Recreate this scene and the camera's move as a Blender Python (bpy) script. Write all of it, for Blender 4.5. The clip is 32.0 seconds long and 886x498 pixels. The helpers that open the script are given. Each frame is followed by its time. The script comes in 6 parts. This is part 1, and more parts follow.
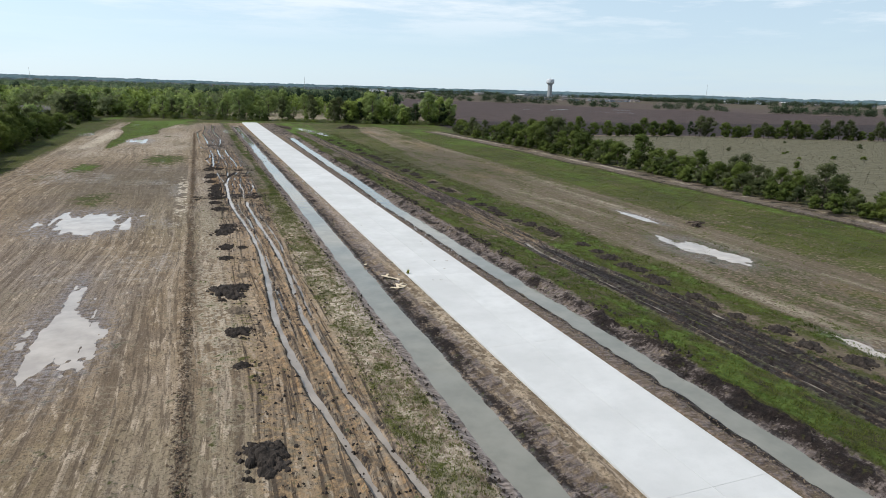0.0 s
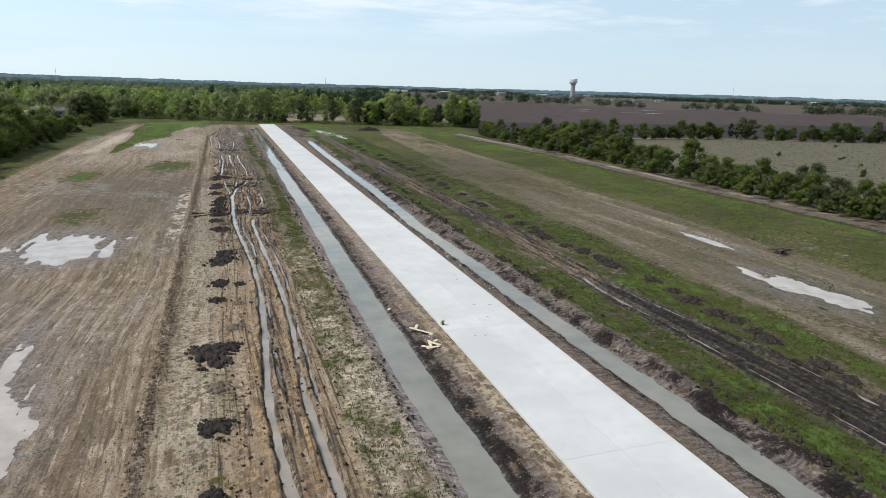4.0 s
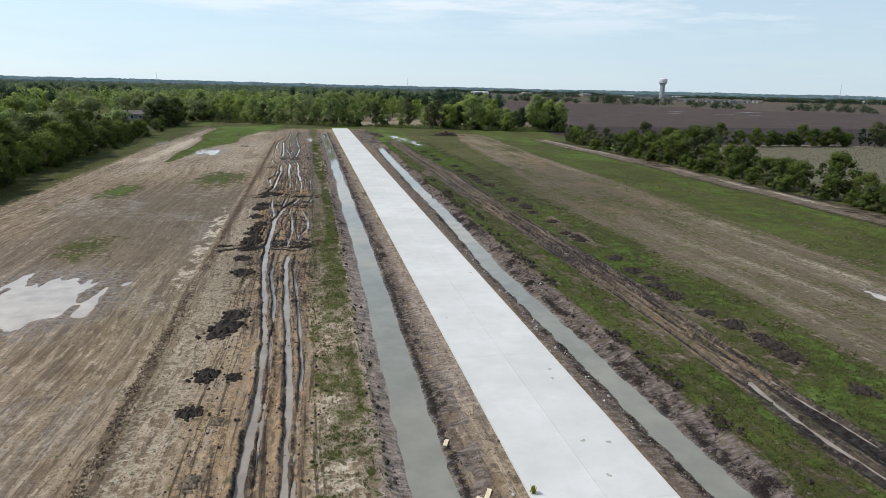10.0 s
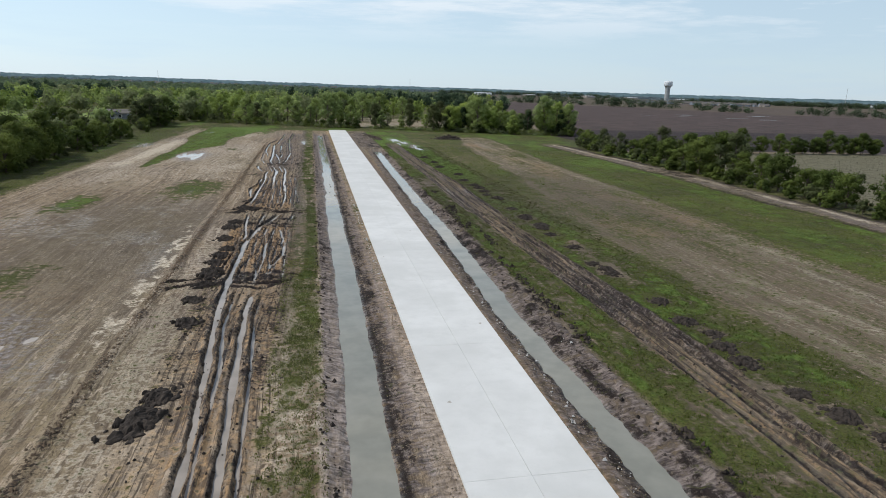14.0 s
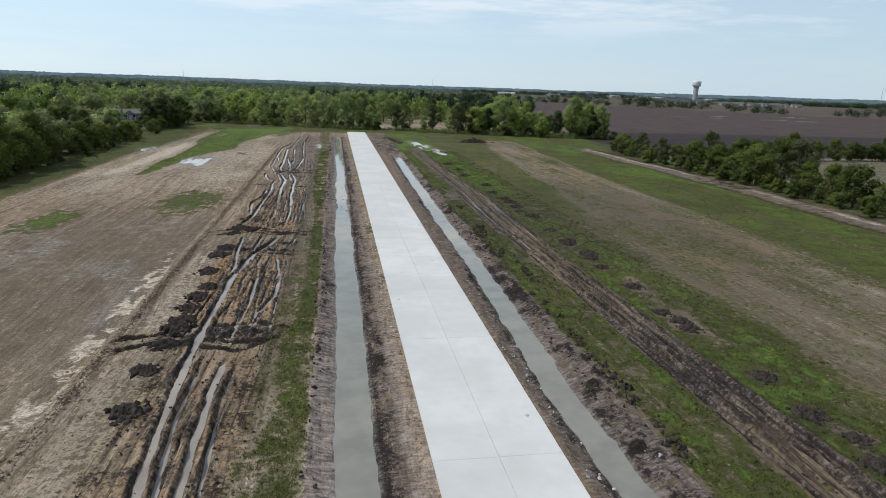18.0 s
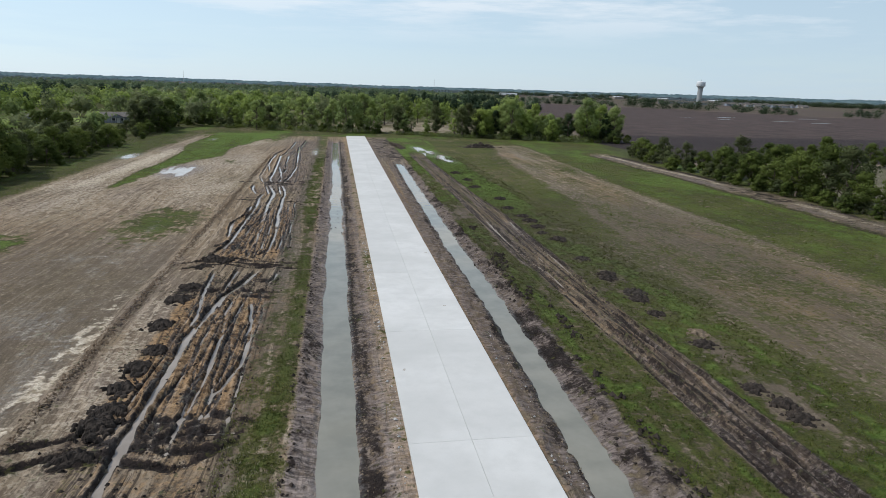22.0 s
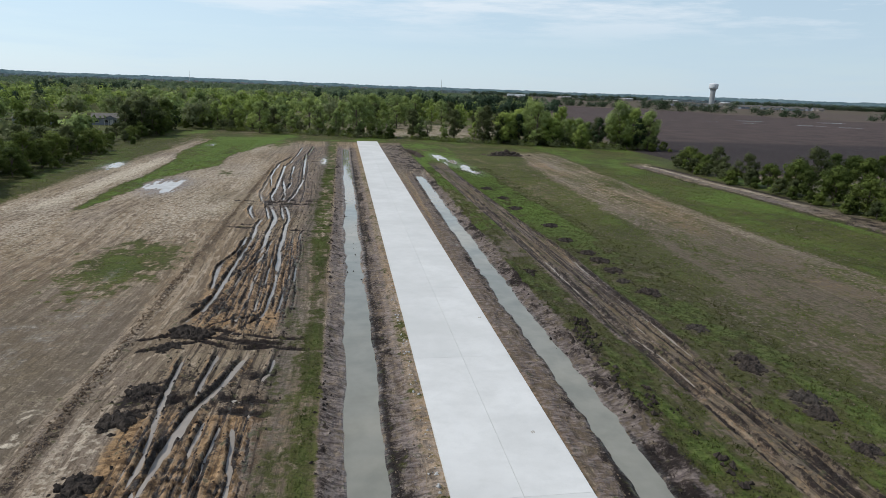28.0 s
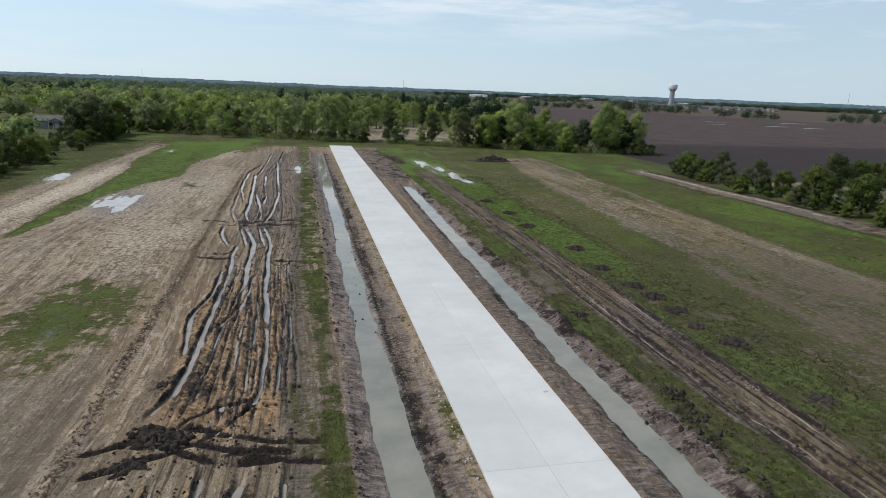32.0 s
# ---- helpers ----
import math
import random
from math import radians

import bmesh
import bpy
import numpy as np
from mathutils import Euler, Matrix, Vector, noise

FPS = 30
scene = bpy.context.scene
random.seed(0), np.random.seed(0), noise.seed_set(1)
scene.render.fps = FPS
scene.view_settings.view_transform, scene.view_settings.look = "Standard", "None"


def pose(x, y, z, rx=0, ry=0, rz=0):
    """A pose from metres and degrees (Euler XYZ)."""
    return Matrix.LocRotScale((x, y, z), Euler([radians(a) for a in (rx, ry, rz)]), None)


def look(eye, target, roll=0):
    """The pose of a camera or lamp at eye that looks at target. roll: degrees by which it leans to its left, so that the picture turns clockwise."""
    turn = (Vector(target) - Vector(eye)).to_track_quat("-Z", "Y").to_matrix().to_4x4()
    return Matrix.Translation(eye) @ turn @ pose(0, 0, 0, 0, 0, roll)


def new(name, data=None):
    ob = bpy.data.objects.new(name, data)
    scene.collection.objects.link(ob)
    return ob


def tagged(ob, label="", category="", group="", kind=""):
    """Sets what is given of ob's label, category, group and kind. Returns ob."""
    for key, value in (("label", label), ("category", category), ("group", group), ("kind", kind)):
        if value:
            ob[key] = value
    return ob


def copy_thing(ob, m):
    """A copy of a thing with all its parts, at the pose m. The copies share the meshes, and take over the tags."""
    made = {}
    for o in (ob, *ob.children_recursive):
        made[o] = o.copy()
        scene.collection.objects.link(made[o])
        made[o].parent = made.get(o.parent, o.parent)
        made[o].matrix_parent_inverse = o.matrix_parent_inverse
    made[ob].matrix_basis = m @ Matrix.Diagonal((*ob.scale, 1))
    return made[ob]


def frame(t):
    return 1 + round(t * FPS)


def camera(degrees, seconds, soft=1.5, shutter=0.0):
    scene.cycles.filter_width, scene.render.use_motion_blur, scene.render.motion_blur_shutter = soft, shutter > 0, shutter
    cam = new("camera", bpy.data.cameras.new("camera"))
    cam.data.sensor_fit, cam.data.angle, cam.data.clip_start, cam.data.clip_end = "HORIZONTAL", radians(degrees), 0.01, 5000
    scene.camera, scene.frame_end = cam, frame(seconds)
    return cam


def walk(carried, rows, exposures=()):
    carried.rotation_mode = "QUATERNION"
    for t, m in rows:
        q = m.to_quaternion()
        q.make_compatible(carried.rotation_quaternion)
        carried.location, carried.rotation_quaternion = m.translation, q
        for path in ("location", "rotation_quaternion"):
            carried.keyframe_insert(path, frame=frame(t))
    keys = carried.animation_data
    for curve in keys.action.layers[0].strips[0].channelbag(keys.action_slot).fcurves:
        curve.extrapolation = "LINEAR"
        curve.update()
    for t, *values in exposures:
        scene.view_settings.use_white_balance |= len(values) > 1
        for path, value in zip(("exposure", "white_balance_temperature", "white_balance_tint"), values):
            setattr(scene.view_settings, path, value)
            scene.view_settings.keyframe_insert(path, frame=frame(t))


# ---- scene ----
cam = camera(70.5, 32.0, 0.55)
PATH = [
    (0, (-23.029, -1.8, 19.041), (-22.328, 0.006, 18.545), 1.7),
    (0.5, (-22.941, 0.122, 19.09), (-22.237, 1.927, 18.594), 1.7),
    (1, (-22.697, 1.945, 19.135), (-21.993, 3.75, 18.639), 1.7),
    (1.5, (-22.278, 3.657, 19.169), (-21.575, 5.462, 18.673), 1.6),
    (2, (-21.812, 5.37, 19.19), (-21.11, 7.176, 18.695), 1.6),
    (2.5, (-21.416, 7.149, 19.201), (-20.72, 8.957, 18.705), 1.6),
    (3, (-20.935, 8.969, 19.179), (-20.255, 10.783, 18.683), 1.5),
    (3.5, (-20.393, 10.736, 19.148), (-19.731, 12.557, 18.651), 1.6),
    (5.5, (-18.272, 17.683, 19.142), (-17.69, 19.53, 18.643), 1.5),
    (6, (-17.708, 19.411, 19.121), (-17.146, 21.265, 18.623), 1.5),
    (6.5, (-17.189, 21.237, 19.144), (-16.645, 23.096, 18.645), 1.4),
    (7, (-16.674, 23.006, 19.172), (-16.149, 24.87, 18.671), 1.4),
    (7.5, (-16.198, 24.696, 19.185), (-15.693, 26.565, 18.685), 1.4),
    (8, (-15.693, 26.351, 19.197), (-15.208, 28.226, 18.697), 1.4),
    (8.5, (-15.175, 28.089, 19.217), (-14.71, 29.969, 18.717), 1.4),
    (9, (-14.719, 29.828, 19.209), (-14.273, 31.712, 18.71), 1.5),
    (9.5, (-14.161, 31.613, 19.218), (-13.736, 33.503, 18.719), 1.3),
    (10, (-13.659, 33.45, 19.229), (-13.253, 35.343, 18.729), 1.3),
    (10.5, (-13.166, 35.288, 19.219), (-12.766, 37.183, 18.719), 1.2),
    (11, (-12.769, 37.123, 19.199), (-12.37, 39.018, 18.701), 1.3),
    (11.5, (-12.477, 38.959, 19.21), (-12.075, 40.853, 18.71), 1.6),
    (12, (-12.176, 40.794, 19.233), (-11.772, 42.688, 18.732), 1.7),
    (12.5, (-11.846, 42.658, 19.243), (-11.442, 44.552, 18.742), 1.7),
    (13, (-11.453, 44.51, 19.241), (-11.05, 46.404, 18.741), 1.7),
    (13.5, (-11.082, 46.342, 19.22), (-10.678, 48.236, 18.72), 1.9),
    (14, (-10.7, 48.158, 19.112), (-10.298, 50.053, 18.614), 1.8),
    (14.5, (-10.375, 50.033, 19.084), (-9.972, 51.928, 18.587), 1.9),
    (16.5, (-9.298, 57.363, 19.257), (-8.896, 59.257, 18.758), 1.9),
    (17, (-9.017, 59.227, 19.295), (-8.617, 61.122, 18.796), 1.9),
    (17.5, (-8.829, 61.048, 19.308), (-8.48, 62.952, 18.807), 1.9),
    (18, (-8.587, 62.854, 19.33), (-8.251, 64.761, 18.828), 1.9),
    (18.5, (-8.37, 64.687, 19.336), (-8.034, 66.594, 18.836), 1.9),
    (19, (-8.14, 66.528, 19.359), (-7.806, 68.435, 18.859), 1.9),
    (19.5, (-8.028, 68.366, 19.405), (-7.693, 70.273, 18.904), 1.9),
    (20, (-7.898, 70.253, 19.424), (-7.562, 72.16, 18.923), 1.9),
    (20.5, (-7.695, 72.044, 19.41), (-7.362, 73.952, 18.91), 1.8),
    (21, (-7.526, 73.872, 19.379), (-7.193, 75.779, 18.879), 1.9),
    (21.5, (-7.461, 75.65, 19.394), (-7.129, 77.558, 18.895), 1.8),
    (22, (-7.432, 77.462, 19.389), (-7.1, 79.37, 18.89), 1.8),
    (22.5, (-7.37, 79.248, 19.359), (-7.041, 81.156, 18.86), 1.7),
    (23, (-7.276, 81.137, 19.324), (-6.957, 83.048, 18.825), 1.8),
    (23.5, (-7.355, 82.959, 19.34), (-7.036, 84.869, 18.841), 1.7),
    (24, (-7.373, 84.793, 19.364), (-7.053, 86.703, 18.865), 1.8),
    (24.5, (-7.368, 86.594, 19.37), (-7.05, 88.505, 18.871), 1.7),
    (25, (-7.424, 88.337, 19.335), (-7.106, 90.247, 18.838), 1.9),
    (25.5, (-7.549, 90.105, 19.399), (-7.233, 92.017, 18.902), 1.9),
    (27.5, (-8.488, 97.412, 19.443), (-8.171, 99.323, 18.945), 2.1),
    (28, (-8.838, 99.26, 19.455), (-8.521, 101.171, 18.957), 2.1),
    (28.5, (-9.215, 101.114, 19.485), (-8.886, 103.024, 18.988), 2.3),
    (29, (-9.677, 102.97, 19.478), (-9.323, 104.875, 18.981), 2.3),
    (29.5, (-10.164, 104.791, 19.448), (-9.809, 106.696, 18.952), 2.3),
    (30, (-10.703, 106.596, 19.441), (-10.344, 108.5, 18.945), 2.3),
    (30.5, (-11.14, 108.556, 19.414), (-10.726, 110.45, 18.921), 2.3),
    (31, (-11.592, 110.435, 19.417), (-11.178, 112.328, 18.924), 2.2),
    (31.5, (-12.144, 112.269, 19.412), (-11.73, 114.163, 18.917), 2.2),
    (32, (-12.643, 114.108, 19.388), (-12.208, 115.997, 18.895), 2.2),
]
walk(cam, [(t, look(eye, target, roll)) for t, eye, target, roll in PATH],
     [(0.0, 0.15, 6470, 10), (9.0, 0.10, 6470, 10), (14.0, 0.0, 6440, 10), (18.0, -0.03, 6400, 10), (32.0, -0.07, 6380, 10)])


# ---- light ----
SUN_ELEVATION, SUN_AZIMUTH = radians(49), radians(-74)
world = bpy.data.worlds.new("sky")
world.use_nodes = True
scene.world = world
wt = world.node_tree
wt.nodes.clear()
w_out = wt.nodes.new("ShaderNodeOutputWorld")
w_bg = wt.nodes.new("ShaderNodeBackground")
w_sky = wt.nodes.new("ShaderNodeTexSky")
w_sky.sky_type = "NISHITA"
w_sky.sun_disc = False
w_sky.sun_elevation, w_sky.sun_rotation = SUN_ELEVATION, SUN_AZIMUTH
w_sky.air_density, w_sky.dust_density, w_sky.ozone_density = 1.0, 0.25, 1.2
w_tc = wt.nodes.new("ShaderNodeTexCoord")
w_map = wt.nodes.new("ShaderNodeMapping")
w_map.inputs["Scale"].default_value = (1.0, 1.6, 9.0)
w_noise = wt.nodes.new("ShaderNodeTexNoise")
w_noise.inputs["Scale"].default_value, w_noise.inputs["Detail"].default_value = 2.6, 7.0
w_noise.inputs["Roughness"].default_value = 0.6
w_ramp = wt.nodes.new("ShaderNodeMapRange")
w_ramp.inputs["From Min"].default_value, w_ramp.inputs["From Max"].default_value = 0.5, 0.85
w_ramp.inputs["To Min"].default_value, w_ramp.inputs["To Max"].default_value = 0.80, 0.99
w_mix = wt.nodes.new("ShaderNodeMix")
w_mix.data_type = "RGBA"
w_mix.inputs["B"].default_value = (4.2, 5.35, 6.3, 1)
w_bg.inputs["Strength"].default_value = 0.15
wt.links.new(w_tc.outputs["Generated"], w_map.inputs["Vector"])
wt.links.new(w_map.outputs["Vector"], w_noise.inputs["Vector"])
wt.links.new(w_noise.outputs["Fac"], w_ramp.inputs["Value"])
w_sep = wt.nodes.new("ShaderNodeSeparateXYZ")
w_fade = wt.nodes.new("ShaderNodeMapRange")
w_fade.interpolation_type = "SMOOTHSTEP"
for key, value in (("From Min", 0.10), ("From Max", 0.75), ("To Min", 1.0), ("To Max", 0.12)):
    w_fade.inputs[key].default_value = value
w_mul = wt.nodes.new("ShaderNodeMath")
w_mul.operation = "MULTIPLY"
wt.links.new(w_tc.outputs["Generated"], w_sep.inputs["Vector"])
wt.links.new(w_sep.outputs["Z"], w_fade.inputs["Value"])
wt.links.new(w_ramp.outputs["Result"], w_mul.inputs[0])
wt.links.new(w_fade.outputs["Result"], w_mul.inputs[1])
wt.links.new(w_mul.outputs["Value"], w_mix.inputs["Factor"])
wt.links.new(w_sky.outputs["Color"], w_mix.inputs["A"])
w_side = wt.nodes.new("ShaderNodeMapRange")
for key, value in (("From Min", -0.6), ("From Max", 0.9), ("To Min", 1.04), ("To Max", 0.80)):
    w_side.inputs[key].default_value = value
w_tone = wt.nodes.new("ShaderNodeVectorMath")
w_tone.operation = "SCALE"
w_cmap = wt.nodes.new("ShaderNodeMapping")
w_cmap.inputs["Scale"].default_value = (1.5, 2.2, 13.0)
w_cloud = wt.nodes.new("ShaderNodeTexNoise")
w_cloud.inputs["Scale"].default_value, w_cloud.inputs["Detail"].default_value, w_cloud.inputs["Roughness"].default_value = 2.2, 8.0, 0.62
w_puff = wt.nodes.new("ShaderNodeMapRange")
for key, value in (("From Min", 0.47), ("From Max", 0.62), ("To Min", 0.0), ("To Max", 0.95)):
    w_puff.inputs[key].default_value = value
w_high = wt.nodes.new("ShaderNodeMapRange")
for key, value in (("From Min", 0.06), ("From Max", 0.16)):
    w_high.inputs[key].default_value = value
w_cmul = wt.nodes.new("ShaderNodeMath")
w_cmul.operation = "MULTIPLY"
w_over = wt.nodes.new("ShaderNodeMix")
w_over.data_type = "RGBA"
w_over.inputs["B"].default_value = (6.2, 6.45, 6.7, 1)
wt.links.new(w_sep.outputs["X"], w_side.inputs["Value"])
wt.links.new(w_mix.outputs["Result"], w_tone.inputs[0])
wt.links.new(w_side.outputs["Result"], w_tone.inputs["Scale"])
wt.links.new(w_tc.outputs["Generated"], w_cmap.inputs["Vector"])
wt.links.new(w_cmap.outputs["Vector"], w_cloud.inputs["Vector"])
wt.links.new(w_cloud.outputs["Fac"], w_puff.inputs["Value"])
wt.links.new(w_sep.outputs["Z"], w_high.inputs["Value"])
wt.links.new(w_puff.outputs["Result"], w_cmul.inputs[0])
wt.links.new(w_high.outputs["Result"], w_cmul.inputs[1])
wt.links.new(w_cmul.outputs["Value"], w_over.inputs["Factor"])
wt.links.new(w_tone.outputs["Vector"], w_over.inputs["A"])
wt.links.new(w_over.outputs["Result"], w_bg.inputs["Color"])
wt.links.new(w_bg.outputs["Background"], w_out.inputs["Surface"])

sun = new("sun", bpy.data.lights.new("sun", "SUN"))
sun.data.energy, sun.data.angle, sun.data.color = 3.7, radians(0.6), (1.0, 0.965, 0.915)
toward = Vector((math.sin(SUN_AZIMUTH) * math.cos(SUN_ELEVATION), math.cos(SUN_AZIMUTH) * math.cos(SUN_ELEVATION), math.sin(SUN_ELEVATION)))
sun.matrix_world = look(toward * 400, (0, 0, 0))


# ---- materials ----
class Shade:
    """A small builder of node materials."""

    def __init__(self, name, roughness=0.9, specular=0.3):
        self.m = bpy.data.materials.new(name)
        self.m.use_nodes = True
        self.t = self.m.node_tree
        self.b = self.t.nodes["Principled BSDF"]
        self.b.inputs["Roughness"].default_value = roughness
        self.b.inputs["Specular IOR Level"].default_value = specular
        self.co = self.t.nodes.new("ShaderNodeTexCoord").outputs["Object"]
        self.geo = self.t.nodes.new("ShaderNodeNewGeometry")

    def link(self, a, b):
        self.t.links.new(a, b)

    def noise(self, scale, detail=4.0, rough=0.55, stretch=None, local=False):
        n = self.t.nodes.new("ShaderNodeTexNoise")
        n.inputs["Scale"].default_value, n.inputs["Detail"].default_value, n.inputs["Roughness"].default_value = scale, detail, rough
        source = self.co if local else self.geo.outputs["Position"]
        if stretch:
            m = self.t.nodes.new("ShaderNodeMapping")
            m.inputs["Scale"].default_value = stretch
            self.link(source, m.inputs["Vector"])
            source = m.outputs["Vector"]
        self.link(source, n.inputs["Vector"])
        return n.outputs["Fac"]

    def span(self, v, a, b, lo=0.0, hi=1.0):
        n = self.t.nodes.new("ShaderNodeMapRange")
        for key, value in (("From Min", a), ("From Max", b), ("To Min", lo), ("To Max", hi)):
            n.inputs[key].default_value = value
        self.link(v, n.inputs["Value"])
        return n.outputs["Result"]

    def op(self, kind, a, b):
        n = self.t.nodes.new("ShaderNodeMath")
        n.operation = kind
        for i, v in enumerate((a, b)):
            if isinstance(v, (int, float)):
                n.inputs[i].default_value = v
            else:
                self.link(v, n.inputs[i])
        return n.outputs["Value"]

    def mix(self, f, a, b):
        n = self.t.nodes.new("ShaderNodeMix")
        n.data_type = "RGBA"
        for key, v in (("Factor", f), ("A", a), ("B", b)):
            socket = n.inputs[key] if key == "Factor" else [s for s in n.inputs if s.name == key and s.type == "RGBA"][0]
            if isinstance(v, (int, float)):
                socket.default_value = v
            elif isinstance(v, tuple):
                socket.default_value = (*v, 1)
            else:
                self.link(v, socket)
        return [s for s in n.outputs if s.type == "RGBA"][0]

    def attr(self, name):
        n = self.t.nodes.new("ShaderNodeAttribute")
        n.attribute_name = name
        return n.outputs["Fac"]

    def bump(self, height, strength=0.5, distance=0.05):
        n = self.t.nodes.new("ShaderNodeBump")
        n.inputs["Strength"].default_value, n.inputs["Distance"].default_value = strength, distance
        self.link(height, n.inputs["Height"])
        self.link(n.outputs["Normal"], self.b.inputs["Normal"])

    def color(self, v):
        self.link(v, self.b.inputs["Base Color"])
        return self

    def rough(self, v):
        self.link(v, self.b.inputs["Roughness"])
        return self


def plain(name, a, b, scale=3.0, roughness=0.85, specular=0.3, bump=0.3, local=True, metallic=0.0):
    """Two tones mixed by noise at two scales, with a fine relief."""
    s = Shade(name, roughness, specular)
    n1, n2 = s.noise(scale, 5, 0.6, local=local), s.noise(scale * 9, 3, 0.6, local=local)
    s.color(s.mix(s.span(s.op("ADD", s.op("MULTIPLY", n1, 0.65), s.op("MULTIPLY", n2, 0.35)), 0.35, 0.65), a, b))
    s.b.inputs["Metallic"].default_value = metallic
    if bump:
        s.bump(n2, bump, 0.03)
    return s.m


def ground_material():
    s = Shade("earth", 0.95, 0.15)
    broad, mid, fine = s.noise(0.07, 4), s.noise(0.42, 5, 0.6), s.noise(1.9, 4, 0.6)
    grit = s.noise(5.5, 3, 0.6)
    cleat = s.op("ADD", s.op("MULTIPLY", s.noise(1.0, 4, 0.65, (0.9, 4.2, 1.0)), 0.72), s.op("MULTIPLY", fine, 0.28))

    def cover(name, soft=0.28, grain=None):
        """An attribute whose edge is broken up by noise."""
        g = s.op("ADD", s.op("MULTIPLY", s.op("SUBTRACT", grain or fine, 0.5), 2.6), s.op("MULTIPLY", s.op("SUBTRACT", mid, 0.5), 1.3))
        return s.span(s.op("ADD", s.attr(name), g), 0.5 - soft, 0.5 + soft)

    sway = s.t.nodes.new("ShaderNodeVectorMath")
    sway.operation = "ADD"
    drift = s.t.nodes.new("ShaderNodeCombineXYZ")
    s.link(s.span(s.noise(0.02, 1), 0.3, 0.7, -1.2, 1.2), drift.inputs["X"])
    s.link(s.geo.outputs["Position"], sway.inputs[0])
    s.link(drift.outputs["Vector"], sway.inputs[1])

    def lines(across, along, detail=4):
        """Marks drawn out along the way the machines went."""
        n = s.t.nodes.new("ShaderNodeTexNoise")
        m = s.t.nodes.new("ShaderNodeMapping")
        m.inputs["Scale"].default_value = (across, along, 1.0)
        n.inputs["Scale"].default_value, n.inputs["Detail"].default_value, n.inputs["Roughness"].default_value = 1.0, detail, 0.6
        s.link(sway.outputs["Vector"], m.inputs["Vector"])
        s.link(m.outputs["Vector"], n.inputs["Vector"])
        return n.outputs["Fac"]

    tread, dash, lane, chip = lines(1.5, 0.035), lines(3.2, 0.28, 3), lines(0.45, 0.012), lines(1.6, 0.42, 5)
    c = s.mix(s.span(mid, 0.38, 0.62), (0.162, 0.118, 0.073), (0.275, 0.206, 0.134))
    c = s.mix(s.span(broad, 0.42, 0.60, 0.0, 0.6), c, (0.176, 0.126, 0.075))
    damp = s.noise(0.06, 3, 0.55, (1.0, 0.45, 1.0))
    c = s.mix(s.span(damp, 0.49, 0.60, 0.0, 0.75), c, s.mix(s.span(chip, 0.42, 0.58), (0.123, 0.099, 0.080), (0.249, 0.207, 0.174)))
    c = s.mix(s.span(s.noise(0.045, 3, 0.5, (1.0, 0.6, 1.0)), 0.50, 0.60, 0.0, 0.55), c, s.mix(s.span(chip, 0.42, 0.58), (0.121, 0.100, 0.052), (0.221, 0.180, 0.108)))
    c = s.mix(s.span(lane, 0.52, 0.60, 0.0, 0.5), c, (0.133, 0.100, 0.069))
    c = s.mix(s.span(lane, 0.46, 0.40, 0.0, 0.35), c, (0.313, 0.245, 0.170))
    c = s.mix(s.span(chip, 0.54, 0.62, 0.0, 0.55), c, (0.114, 0.084, 0.055))
    c = s.mix(s.span(chip, 0.45, 0.38, 0.0, 0.75), c, (0.375, 0.302, 0.220))
    c = s.mix(s.span(tread, 0.54, 0.59, 0.0, 0.62), c, (0.093, 0.067, 0.044))
    c = s.mix(s.span(tread, 0.44, 0.38, 0.0, 0.5), c, (0.366, 0.300, 0.225))
    c = s.mix(s.span(dash, 0.55, 0.60, 0.0, 0.72), c, (0.083, 0.061, 0.042))
    c = s.mix(s.span(grit, 0.54, 0.62, 0.0, 0.72), c, (0.091, 0.067, 0.044))
    c = s.mix(s.op("MULTIPLY", cover("dark_soil", 0.4), 0.76), c, s.mix(s.span(mid, 0.3, 0.7), (0.062, 0.050, 0.033), (0.125, 0.099, 0.070)))
    c = s.mix(cover("pale"), c, s.mix(s.span(fine, 0.4, 0.6), (0.24, 0.195, 0.135), (0.52, 0.455, 0.355)))
    c = s.mix(cover("ochre"), c, s.mix(s.span(fine, 0.4, 0.6), (0.104, 0.062, 0.030), (0.335, 0.215, 0.110)))
    c = s.mix(cover("scrub"), c, s.mix(s.span(mid, 0.35, 0.65), (0.072, 0.069, 0.038), (0.145, 0.130, 0.086)))
    furrow = s.noise(1.0, 3, 0.5, (0.9, 0.02, 1.0))
    c = s.mix(s.attr("plough"), c, s.mix(s.span(s.op("ADD", s.op("MULTIPLY", broad, 0.6), s.op("MULTIPLY", furrow, 0.4)), 0.38, 0.62), (0.038, 0.027, 0.025), (0.074, 0.052, 0.046)))
    # Ploughed earth darkened where cloud shade is painted on it.
    c = s.mix(s.op("MULTIPLY", s.op("MULTIPLY", s.attr("plough"), s.attr("dull_cloud_shade")), 0.75), c, (0.018, 0.0135, 0.0145))
    # Soil tone of the mask: dull ground, and painted cloud shade in the east.
    dull_shaded_soil = s.mix(s.span(chip, 0.42, 0.58), (0.040, 0.033, 0.024), (0.098, 0.081, 0.060))
    c = s.mix(s.op("MULTIPLY", s.op("SUBTRACT", s.attr("dull_cloud_shade"), s.attr("plough")), 0.6), c, dull_shaded_soil)
    clump = s.noise(3.4, 7, 0.72)
    groove = lines(3.6, 0.10, 4)
    c = s.mix(cover("clay"), c, s.mix(s.span(cleat, 0.41, 0.59), (0.050, 0.039, 0.036), (0.200, 0.163, 0.143)))
